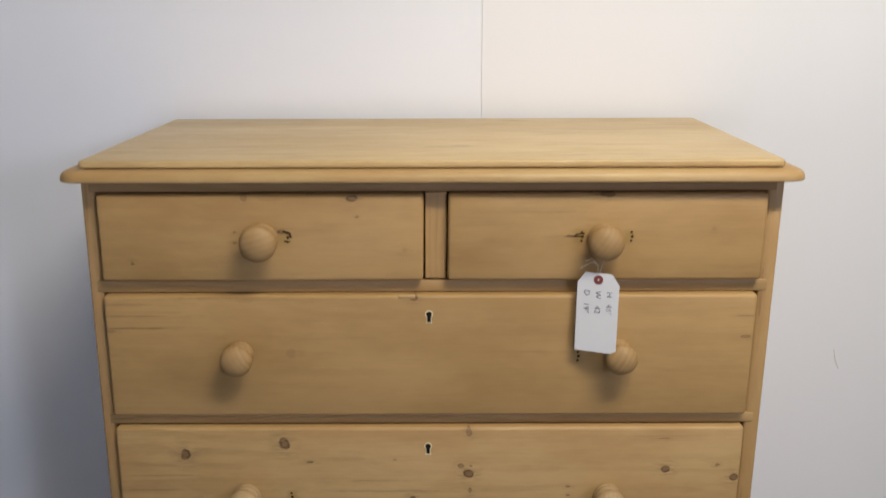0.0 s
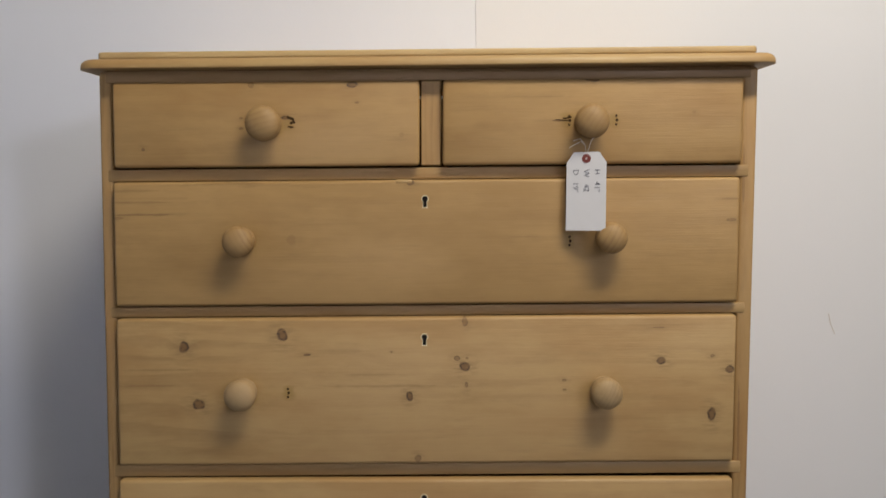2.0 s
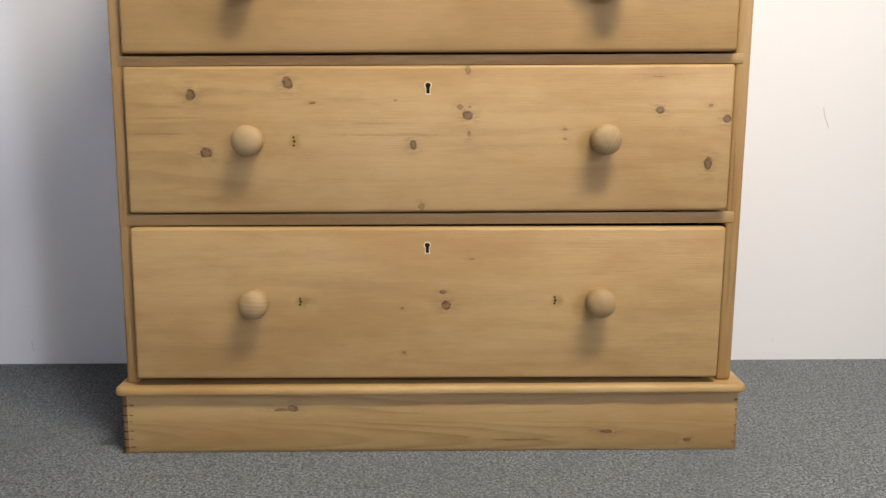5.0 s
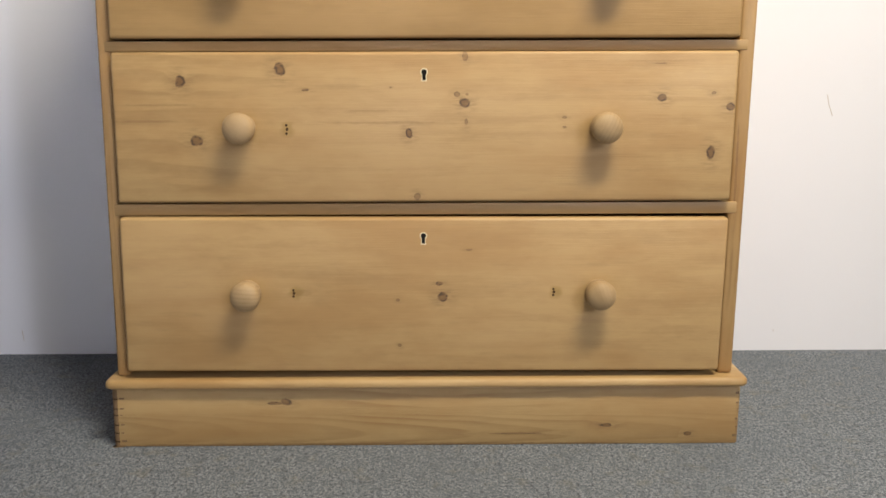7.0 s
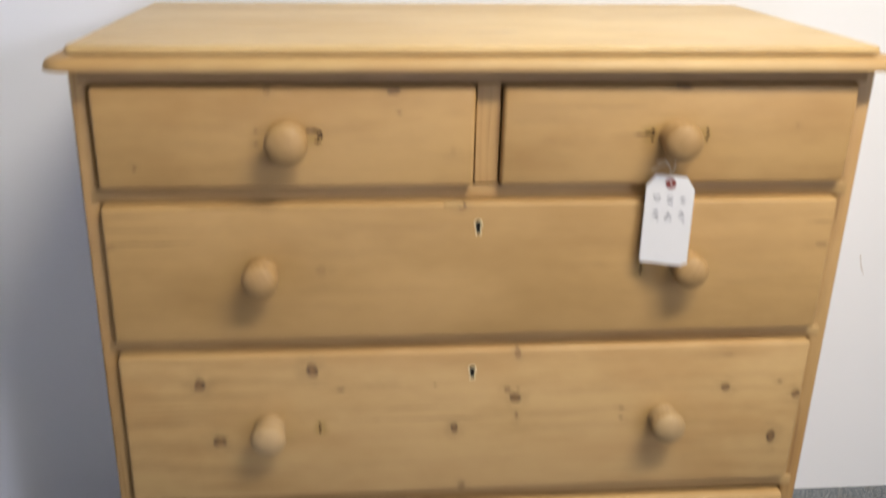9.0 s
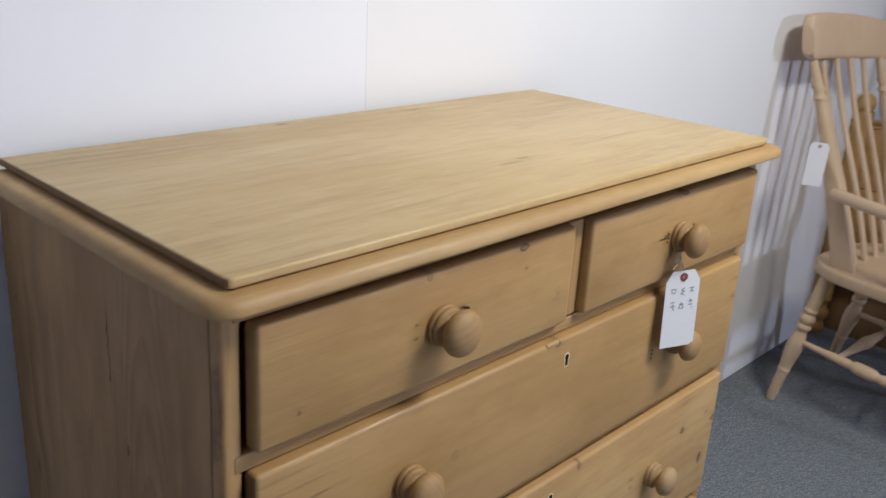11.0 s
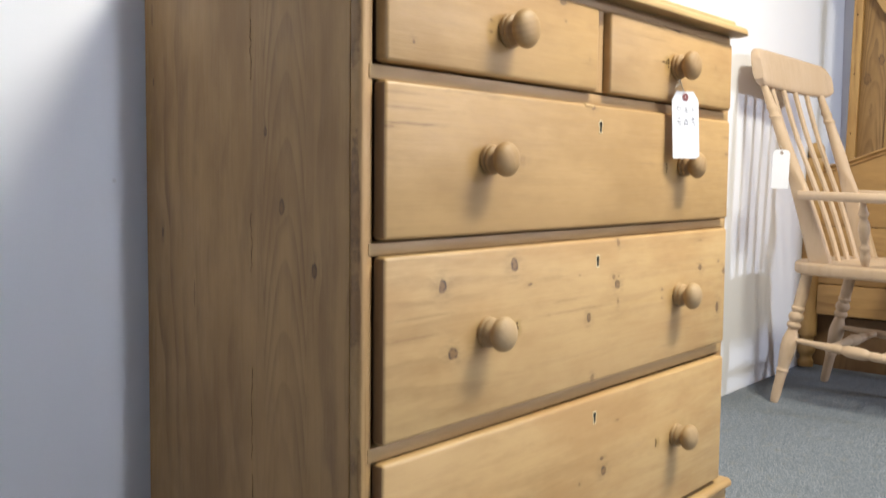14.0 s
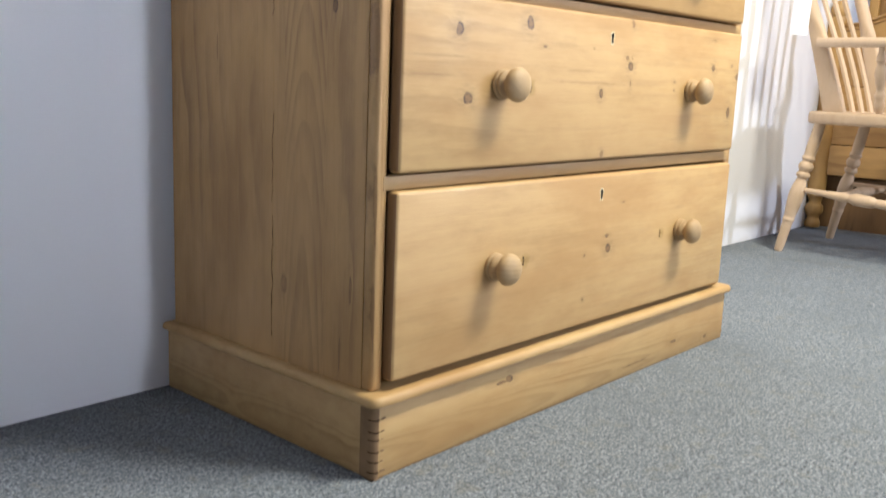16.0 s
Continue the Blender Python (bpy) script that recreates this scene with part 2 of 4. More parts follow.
BED_PLANK = pine("brown_pine_plank", "z", "y", 1.3, rgb(0.300, 0.175, 0.062), rgb(0.130, 0.065, 0.022), knots=[(1.145, 0.340, 0.024, 0.016, 0.8), (1.215, 0.292, 0.022, 0.014, 0.9), (1.02, 0.320, 0.03, 0.006, 0.6), (1.30, 0.330, 0.03, 0.005, 0.5)],
                 lines=0.9, ring=34.0, figure=8.0, rough=0.6, tint=rgb(0.205, 0.110, 0.038), arch=(0.315, 0.045, 7.0, 2.8))
BED_BOARD = pine("pale_pine_board", "z", "y", 2.2, rgb(0.400, 0.250, 0.092), rgb(0.230, 0.125, 0.042), lines=0.35, ring=26.0, figure=6.0, rough=0.5, tint=rgb(0.335, 0.195, 0.068))
BED_CREST = pine("golden_pine_crest", "z", "y", 3.1, rgb(0.430, 0.262, 0.092), rgb(0.215, 0.110, 0.034), knots=[(1.545, 0.355, 0.022, 0.014, 0.7), (1.59, 0.310, 0.012, 0.016, 0.8)], lines=0.6, ring=24.0, figure=7.0, rough=0.45, tint=rgb(0.330, 0.185, 0.060))
CARD = plain("white_card", rgb(0.72, 0.71, 0.74), 0.6, 0.3, spots=0.04)
EYELET = plain("red_fibre_eyelet", rgb(0.20, 0.045, 0.04), 0.6)
STRING = plain("cotton_string", rgb(0.62, 0.54, 0.42), 0.9)
INK = plain("pencil_lines", rgb(0.13, 0.13, 0.17), 0.7)
BRASS = plain("old_brass", rgb(0.74, 0.64, 0.42), 0.45, 0.5, 0.25)
BLACK = plain("dark_void", rgb(0.012, 0.010, 0.009), 0.9, 0.1)


# ---------- mesh helpers ----------
def rbox(lo, hi, r=0.002, seg=2, bm=None, m=None):
    """A box with softened edges."""
    own = bmesh.new()
    bmesh.ops.create_cube(own, size=1.0)
    for v in own.verts:
        v.co = Vector([(lo[i] + hi[i]) / 2 + v.co[i] * (hi[i] - lo[i]) for i in range(3)])
    if r > 0:
        r = min(r, 0.45 * min(hi[i] - lo[i] for i in range(3)))
        bmesh.ops.bevel(own, geom=own.edges[:], offset=r, segments=seg, profile=0.5, affect="EDGES")
    if m:
        own.transform(m)
    if bm is None:
        return own
    merge(bm, own)
    return bm


def merge(bm, other):
    mesh = bpy.data.meshes.new("joined")
    other.to_mesh(mesh)
    other.free()
    bm.from_mesh(mesh)
    bpy.data.meshes.remove(mesh)


def lathe(profile, seg=28, m=None):
    """A turned solid: (radius, height) along +z."""
    bm = bmesh.new()
    rings = []
    for r, h in profile:
        if r < 1e-5:
            rings.append([bm.verts.new((0, 0, h))])
        else:
            rings.append([bm.verts.new((r * math.cos(2 * math.pi * k / seg), r * math.sin(2 * math.pi * k / seg), h)) for k in range(seg)])
    for a, b in zip(rings, rings[1:]):
        for k in range(seg):
            if len(a) == 1 and len(b) > 1:
                bm.faces.new((a[0], b[k], b[(k + 1) % seg]))
            elif len(b) == 1 and len(a) > 1:
                bm.faces.new((a[k], a[(k + 1) % seg], b[0]))
            elif len(a) > 1:
                bm.faces.new((a[k], a[(k + 1) % seg], b[(k + 1) % seg], b[k]))
    if len(rings[0]) > 1:
        bm.faces.new(rings[0][::-1])
    if len(rings[-1]) > 1:
        bm.faces.new(rings[-1])
    bmesh.ops.recalc_face_normals(bm, faces=bm.faces[:])
    if m:
        bm.transform(m)
    return bm


def between(a, b):
    """The pose that lays +z from a to b."""
    a, b = Vector(a), Vector(b)
    return Matrix.Translation(a) @ (b - a).to_track_quat("Z", "Y").to_matrix().to_4x4()


def smooth_profile(points, steps=3):
    """Rounds a turned profile by a Catmull-Rom curve."""
    out = []
    for i in range(len(points) - 1):
        p = [Vector(points[min(max(i + k, 0), len(points) - 1)]) for k in (-1, 0, 1, 2)]
        for s in range(steps):
            t = s / steps
            q = 0.5 * (2 * p[1] + (p[2] - p[0]) * t + (2 * p[0] - 5 * p[1] + 4 * p[2] - p[3]) * t * t + (3 * p[1] - p[0] - 3 * p[2] + p[3]) * t ** 3)
            out.append((max(q.x, 0.0), q.y))
    out.append(tuple(points[-1]))
    return out


def slab(outline, z0, z1, r=0.004, seg=2, under=None):
    """A plate from an outline in x and y, with softened rims; under: another rounding below."""
    bm = bmesh.new()
    low = [bm.verts.new((x, y, z0)) for x, y in outline]
    high = [bm.verts.new((x, y, z1)) for x, y in outline]
    bm.faces.new(low[::-1])
    bm.faces.new(high)
    k = len(outline)
    for i in range(k):
        bm.faces.new((low[i], low[(i + 1) % k], high[(i + 1) % k], high[i]))
    bmesh.ops.recalc_face_normals(bm, faces=bm.faces[:])
    for z, size in ((z1, r), (z0, r if under is None else under)):
        if size > 0:
            rim = [e for e in bm.edges if all(abs(v.co.z - z) < 1e-6 for v in e.verts)]
            bmesh.ops.bevel(bm, geom=rim, offset=size, segments=seg, profile=0.5, affect="EDGES")
    return bm


def tube(points, radius, seg=8):
    """A round cord or rail along a line of points; radius: one number or one for each point."""
    bm = bmesh.new()
    pts = [Vector(p) for p in points]
    rads = radius if isinstance(radius, (list, tuple)) else [radius] * len(pts)
    rings = []
    for i, p in enumerate(pts):
        way = (pts[min(i + 1, len(pts) - 1)] - pts[max(i - 1, 0)]).normalized()
        side = way.cross(Vector((0.31, 0.2, 0.93))).normalized()
        up = way.cross(side)
        rings.append([bm.verts.new(p + rads[i] * (math.cos(2 * math.pi * k / seg) * side + math.sin(2 * math.pi * k / seg) * up)) for k in range(seg)])
    for a, b in zip(rings, rings[1:]):
        for k in range(seg):
            bm.faces.new((a[k], a[(k + 1) % seg], b[(k + 1) % seg], b[k]))
    bm.faces.new(rings[0][::-1])
    bm.faces.new(rings[-1])
    bmesh.ops.recalc_face_normals(bm, faces=bm.faces[:])
    return bm


def sweep(profiles):
    """A solid through a row of closed cross-sections of equal length."""
    bm = bmesh.new()
    rings = [[bm.verts.new(p) for p in ring] for ring in profiles]
    k = len(rings[0])
    for a, b in zip(rings, rings[1:]):
        for i in range(k):
            bm.faces.new((a[i], a[(i + 1) % k], b[(i + 1) % k], b[i]))
    bm.faces.new(rings[0][::-1])
    bm.faces.new(rings[-1])
    bmesh.ops.recalc_face_normals(bm, faces=bm.faces[:])
    return bm


def link_mesh(name, bm, material, angle=40):
    mesh = bpy.data.meshes.new(name)
    for f in bm.faces:
        f.smooth = True
    for e in bm.edges:
        if len(e.link_faces) == 2 and e.calc_face_angle(0) > radians(angle):
            e.smooth = False
    bm.to_mesh(mesh)
    bm.free()
    mesh.materials.append(material)
    return new(name, mesh)


def part(name, bm, material, parent=None, label=""):
    ob = link_mesh(name, bm, material)
    if parent:
        ob.parent = parent
        ob.matrix_parent_inverse = Matrix.Identity(4)
    if label:
        ob["label"] = label
    return ob


def thing(name, m, label, category, group="", kind=""):
    ob = new(name)
    ob.empty_display_size = 0.05
    ob.matrix_basis = m
    return tagged(ob, label, category, group, kind)


# ---------- the room ----------
WALL_Y = 0.518
SEAM_X = 0.1


def structure(name, bm, material, label, category):
    return tagged(link_mesh(name, bm, material), label, category, kind="structure")


structure("floor", rbox((-3.3, -4.2, -0.12), (2.9, WALL_Y + 0.1, 0.0), 0), CARPET, "flecked grey-blue cord carpet", "floor")
wall_a = structure("wall_north_1", rbox((-3.3, WALL_Y, -0.05), (SEAM_X - 0.0002, WALL_Y + 0.1, 3.0), 0.0006, 1), PAINT_COOL, "cool white painted wall board", "wall")
wall_b = structure("wall_north_2", rbox((SEAM_X + 0.0002, WALL_Y + 0.0006, -0.05), (2.87, WALL_Y + 0.1, 3.0), 0.0006, 1), PAINT, "white painted wall board with scuffs", "wall")
structure("wall_east", rbox((2.78, -4.2, -0.05), (2.88, WALL_Y - 0.001, 3.0), 0), PAINT, "white painted side wall", "wall")


def wall_with_windows(lo, hi, axis, openings):
    """A wall box with rectangular openings: (start, end, sill, head) along its axis, in order."""
    bm, at = bmesh.new(), lo[axis]

    def block(a, b, z0, z1):
        p, q = list(lo), list(hi)
        p[axis], q[axis], p[2], q[2] = a, b, z0, z1
        rbox(p, q, 0, bm=bm)

    for a, b, sill, head in openings:
        block(at, a, lo[2], hi[2])
        block(a + 0.0005, b - 0.0005, lo[2], sill)
        block(a + 0.0005, b - 0.0005, head, hi[2])
        at = b
    block(at, hi[axis], lo[2], hi[2])
    return bm


# walls and ceiling out of view, added dark to hold down bounced light
south = wall_with_windows((-3.3, -4.2, -0.05), (2.779, -4.1, 3.0), 0, [(-0.32, -0.08, 0.52, 1.08), (2.34, 2.74, 1.72, 2.12)])
structure("wall_south", south, UNSEEN_WALL, "unseen brown wall with two small window openings", "wall")
west = wall_with_windows((-3.3, -4.099, -0.05), (-3.2, WALL_Y - 0.001, 3.0), 1, [(-1.95, -1.25, 0.70, 1.40)])
structure("wall_west", west, UNSEEN_WALL, "unseen brown wall with a window opening", "wall")
structure("ceiling", rbox((-3.3, -4.2, 3.0), (2.9, WALL_Y + 0.1, 3.1), 0), CEILING, "unseen dark grey ceiling closing the room", "ceiling")

for a, b, c, d in ((0.852, 0.566, 0.866, 0.522), (-0.905, 0.055, -0.903, 0.030), (0.770, 0.048, 0.771, 0.044)):
    mark = tube([(a, WALL_Y + 0.0002, b), (a + (c - a) * 0.35, WALL_Y + 0.0002, (b + d) / 2), (c, WALL_Y + 0.0002, d)], 0.0007, 6)
    part("scratch", mark, SCUFF, wall_b if a > 0 else wall_a)

# ---------- chest of drawers ----------
RACK, RACK_Z, MID = 0.012, 0.6, 0.004


def racked(bm):
    """The old carcase leans a little to one side."""
    for v in bm.verts:
        v.co.x += RACK * (v.co.z - RACK_Z)
    return bm


chest = thing("chest_of_drawers", Matrix.Identity(4), "waxed honey pine chest of five drawers against a white wall", "chest of drawers")


def cpart(name, bm, material, parent=chest, label=""):
    return part(name, racked(bm), material, parent, label)


SIDE_PINE = pine("pine_side", "z", "y", 1.7, knots=[(0.62, 0.10, 0.010, 0.006), (0.80, 0.20, 0.007, 0.004), (0.657, 0.455, 0.008, 0.003), (0.985, 0.479, 0.015, 0.0022), (0.885, 0.477, 0.006, 0.0025), (0.25, 0.06, 0.02, 0.003),
                 (0.57, 0.37, 0.022, 0.0015), (0.16, 0.08, 0.025, 0.002), (0.235, 0.205, 0.016, 0.010, 0.55), (0.70, 0.165, 0.012, 0.007, 0.8)], lines=0.68, ring=22.0, figure=5.0, arch=(0.160, 0.048, 11.0, 2.6), light=rgb(0.410, 0.248, 0.094), dark=rgb(0.190, 0.102, 0.038), tint=rgb(0.270, 0.148, 0.052))
STILE_PINE = pine("pine_stile", "z", "x", 2.9, knots=[(0.93, -0.5030, 0.055, 0.0020, 0.9), (0.74, -0.5055, 0.110, 0.0016, 1.0), (0.58, -0.5065, 0.050, 0.0018, 0.9), (0.36, -0.5075, 0.060, 0.0016, 0.8), (0.22, -0.5090, 0.045, 0.0015, 0.8), (0.855, 0.4985, 0.05, 0.002, 0.7), (0.45, 0.4960, 0.07, 0.002, 0.7)], lines=0.7, ring=90.0, figure=8.0, light=rgb(0.42, 0.262, 0.105), dark=rgb(0.23, 0.120, 0.042), tint=rgb(0.36, 0.19, 0.062))
RAIL_PINE = pine("pine_rail", "x", "z", 3.3, lines=0.35, light=rgb(0.40, 0.255, 0.105), tint=rgb(0.33, 0.185, 0.065))
# rail pine darkened by colour for the shade under the top moulding
RAIL_SHADED = pine("shaded_pine_top_rail", "x", "z", 3.9, lines=0.35, light=rgb(0.30, 0.18, 0.075), dark=rgb(0.17, 0.09, 0.035), tint=rgb(0.24, 0.135, 0.05))
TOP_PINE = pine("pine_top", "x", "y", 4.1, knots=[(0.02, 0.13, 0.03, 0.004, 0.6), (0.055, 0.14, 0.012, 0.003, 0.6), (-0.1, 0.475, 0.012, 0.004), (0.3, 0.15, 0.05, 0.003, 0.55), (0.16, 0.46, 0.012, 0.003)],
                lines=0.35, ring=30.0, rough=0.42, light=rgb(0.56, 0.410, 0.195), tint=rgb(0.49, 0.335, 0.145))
EDGE_PINE = pine("pine_edge", "x", "z", 5.2, lines=0.35, light=rgb(0.45, 0.300, 0.127))
PLINTH_PINE = pine("pine_plinth", "x", "z", 6.3, knots=[(-0.232, 0.077, 0.009, 0.006), (-0.25, 0.075, 0.015, 0.003), (0.297, 0.034, 0.012, 0.004), (0.435, 0.018, 0.006, 0.004),
                   (0.15, 0.02, 0.04, 0.0015), (-0.1, 0.002, 0.45, 0.003, 0.8), (0.3, 0.098, 0.2, 0.0025, 0.5), (-0.3, 0.098, 0.2, 0.002, 0.4)], lines=0.70, ring=45.0, light=rgb(0.43, 0.288, 0.124), arch=(0.022, 0.036, 6.0, 2.6))
KNOB_PINE = pine("pine_knob", "z", "x", 7.7, light=rgb(0.365, 0.226, 0.092), dark=rgb(0.235, 0.135, 0.052), tint=rgb(0.25, 0.138, 0.050), lines=0.7, ring=120.0, vary=True, rough=0.58)
KNOB_PALE = pine("pale_pine_knob", "z", "x", 7.1, light=rgb(0.39, 0.265, 0.132), dark=rgb(0.23, 0.142, 0.062), tint=rgb(0.30, 0.19, 0.082), lines=0.6, ring=150.0, vary=True, rough=0.62)
DARK_EDGE = pine("dark_pine_edge", "z", "x", 9.9, light=rgb(0.245, 0.138, 0.058), dark=rgb(0.12, 0.064, 0.027), lines=0.4, tint=rgb(0.19, 0.105, 0.042), rough=0.6)
CRACK = plain("dark_split", rgb(0.060, 0.034, 0.017), 0.9, 0.1)
INNER = plain("bare_drawer_wood", rgb(0.20, 0.12, 0.055), 0.8)

CX0, CX1 = MID - 0.5105, MID + 0.5105
FRONT, BACK = 0.013, 0.500
# sides in two joined boards each, the joint slightly open
for x0, x1 in ((CX0, CX0 + 0.018), (CX1 - 0.018, CX1)):
    side = cpart("side_panel", rbox((x0, 0.2313, 0.10), (x1, BACK, 1.0305), 0.0004, 1), SIDE_PINE)
    part("side_board", racked(rbox((x0, FRONT + 0.0220, 0.10), (x1, 0.2311, 1.030), 0.0004, 1)), SIDE_PINE, side)
    s = 1 if x0 < 0 else -1
    xo = x0 if s > 0 else x1
    a, b = sorted((xo + s * 0.0003, xo + s * (0.0215 if s > 0 else 0.0250)))
    cpart("stile", rbox((a, FRONT + 0.002, 0.118), (b, FRONT + 0.024, 1.026), 0.0055, 3), STILE_PINE)
    if s > 0:
        rng = random.Random(5)
        for z0, z1, r in ((0.150, 0.330, 0.0007), (0.350, 0.480, 0.00045), (0.610, 0.690, 0.0004), (0.870, 0.950, 0.0004)):
            run = [(xo - 0.0001, 0.2313 + rng.uniform(-0.0022, 0.0022), z0 + (z1 - z0) * k / 14) for k in range(15)]
            part("split", racked(tube(run, [r * rng.uniform(0.35, 1.3) for _ in run], 6)), CRACK, side, "dark open split along the glued joint")
cpart("back_panel", rbox((CX0 + 0.019, BACK - 0.02, 0.03), (CX1 - 0.019, BACK - 0.006, 1.0262), 0.001, 1), INNER)
cpart("divider", rbox((-0.0065, FRONT - 0.001, 0.8775), (0.0250, FRONT + 0.03, 1.0075), 0.0015, 1), STILE_PINE)
# the uppermost rail has the moulding's shade in its colour
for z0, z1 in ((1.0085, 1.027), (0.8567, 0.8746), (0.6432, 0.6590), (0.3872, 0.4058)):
    cpart("rail", rbox((CX0 + 0.012, FRONT + 0.0005, z0), (CX1 - 0.012, 0.06, z1), 0.0018, 2), RAIL_SHADED if z0 > 1.0 else RAIL_PINE)
cpart("bottom_board", rbox((CX0 + 0.019, 0.05, 0.105), (CX1 - 0.019, BACK - 0.021, 0.118), 0.001, 1), INNER)


def rounded_plan(x0, x1, y0, y1, r, steps=6):
    """Front corners rounded, back corners square."""
    pts = [(x1, y1), (x0, y1)]
    for k in range(steps + 1):
        a = math.pi + 0.5 * math.pi * k / steps
        pts.append((x0 + r + r * math.cos(a), y0 + r + r * math.sin(a)))
    for k in range(steps + 1):
        a = 1.5 * math.pi + 0.5 * math.pi * k / steps
        pts.append((x1 - r + r * math.cos(a), y0 + r + r * math.sin(a)))
    return pts


def uneven(outline, size, seed, step=0.02):
    """The outline with its straight runs cut into short lengths and worn a little out of line."""
    out = []
    for k, (x, y) in enumerate(outline):
        x2, y2 = outline[(k + 1) % len(outline)]
        n = max(1, int(math.hypot(x2 - x, y2 - y) / step))
        for i in range(n):
            px, py = x + (x2 - x) * i / n, y + (y2 - y) * i / n
            d = noise.noise(Vector((px * 14, py * 14, seed))) + 0.6 * noise.noise(Vector((px * 45, py * 45, seed)))
            out.append((px + size * d, py + size * d))
    return out


def raised(bm):
    """The top rises a little towards the wall and its front edge runs slightly askew."""
    for v in bm.verts:
        v.co.z += 0.005 * max(0.0, v.co.y) / 0.49
        if v.co.y < 0.25:
            v.co.y += 0.005 * (0.5 - v.co.x) * (0.25 - v.co.y) / 0.25
    return bm


cpart("top_moulding", raised(slab(uneven(rounded_plan(MID - 0.5345, MID + 0.5320, -0.022, 0.494, 0.030), 0.0007, 1.5), 1.0270, 1.0428, 0.0125, 5, 0.0018)), EDGE_PINE)
board = raised(slab(rounded_plan(MID - 0.5080, MID + 0.5035, 0.001, 0.492, 0.008, 4), 1.0446, 1.0550, 0.0028, 3))
# the board's two ends take the darker edge pine
for f in board.faces:
    if abs(f.normal.x) > 0.75:
        f.material_index = 1
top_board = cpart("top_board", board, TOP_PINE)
top_board.data.materials.append(DARK_EDGE)
cpart("top_packing", raised(slab(rounded_plan(MID - 0.5010, MID + 0.4975, 0.006, 0.488, 0.006, 3), 1.0420, 1.0444, 0)), INNER)
cpart("plinth", slab(uneven(rounded_plan(MID - 0.5165, MID + 0.5235, 0.0005, 0.512, 0.009, 5), 0.0006, 7.5), 0.0, 0.1030, 0.0025, 2), PLINTH_PINE)
cpart("plinth_moulding", slab(uneven(rounded_plan(MID - 0.5265, MID + 0.5325, -0.0105, 0.513, 0.016, 6), 0.0013, 4.5), 0.1032, 0.1180, 0.0085, 4, 0.004), EDGE_PINE)
# end grain and dovetails that show at the plinth's front corners
END = pine("pine_end_grain", "x", "z", 8.8, light=rgb(0.215, 0.130, 0.060), dark=rgb(0.085, 0.050, 0.024), lines=0.8, ring=160.0, figure=3.0, rough=0.65, tint=rgb(0.15, 0.085, 0.04))
corner = slab(rounded_plan(MID - 0.5172, MID - 0.5020, -0.0003, 0.027, 0.0085, 5), 0.0003, 0.1028, 0.0008, 1)
cpart("plinth_corner", corner, END, label="dark end grain at the plinth corner")
for z, grow in ((0.015, 1.2), (0.030, 0.7), (0.044, 0.9), (0.061, 0.6), (0.072, 0.9), (0.089, 1.1)):
    cpart("dovetail", rbox((MID + 0.5235 - 0.0090 * grow, -0.0003, z - 0.0018 * grow), (MID + 0.5195, 0.010, z + 0.0016 * grow), 0.0004, 1), END, label="dark end-grain dovetail")
    cpart("dovetail", rbox((MID - 0.5040, -0.0003, z - 0.006), (MID - 0.5040 + 0.0075 * grow, 0.010, z - 0.006 + 0.0028 * grow), 0.0004, 1), END, label="dark end-grain dovetail")
    cpart("joint_line", slab(rounded_plan(MID - 0.5174, MID - 0.5018, -0.0006, 0.012, 0.0085, 5), z - 0.006, z - 0.0049 + 0.0006 * grow, 0.0002, 1), CRACK, label="dark gap between dovetails")

KNOB_PROFILE = [(0.0225, 0.0), (0.0242, 0.002), (0.0242, 0.0055), (0.0226, 0.0068), (0.0212, 0.0074), (0.0228, 0.0084), (0.0226, 0.0118), (0.0205, 0.0138), (0.0168, 0.0156), (0.0152, 0.0176), (0.0160, 0.0194),
                (0.0200, 0.0212), (0.0242, 0.0234), (0.0266, 0.0264), (0.0272, 0.0296), (0.0262, 0.0338), (0.0226, 0.0384), (0.0152, 0.0424), (0.0064, 0.0444), (0.0, 0.0448)]


def keyhole_bm(x, z, grow, y0, y1):
    """A keyhole outline: a round head over a flared slot."""
    pts = []
    r, h = 0.0043 + grow, 0.0125 + grow
    for k in range(15):
        a = radians(-55 + 290 * k / 14)
        pts.append((x + r * math.cos(a), z + 0.003 + r * math.sin(a)))
    pts += [(x - 0.0026 - grow, z - h + 0.003), (x + 0.0026 + grow, z - h + 0.003)]
    bm = slab(pts, 0.0, abs(y1 - y0), 0)
    bm.transform(Matrix.Translation((0, y1, 0)) @ Matrix.Rotation(radians(90), 4, "X"))
    return bm


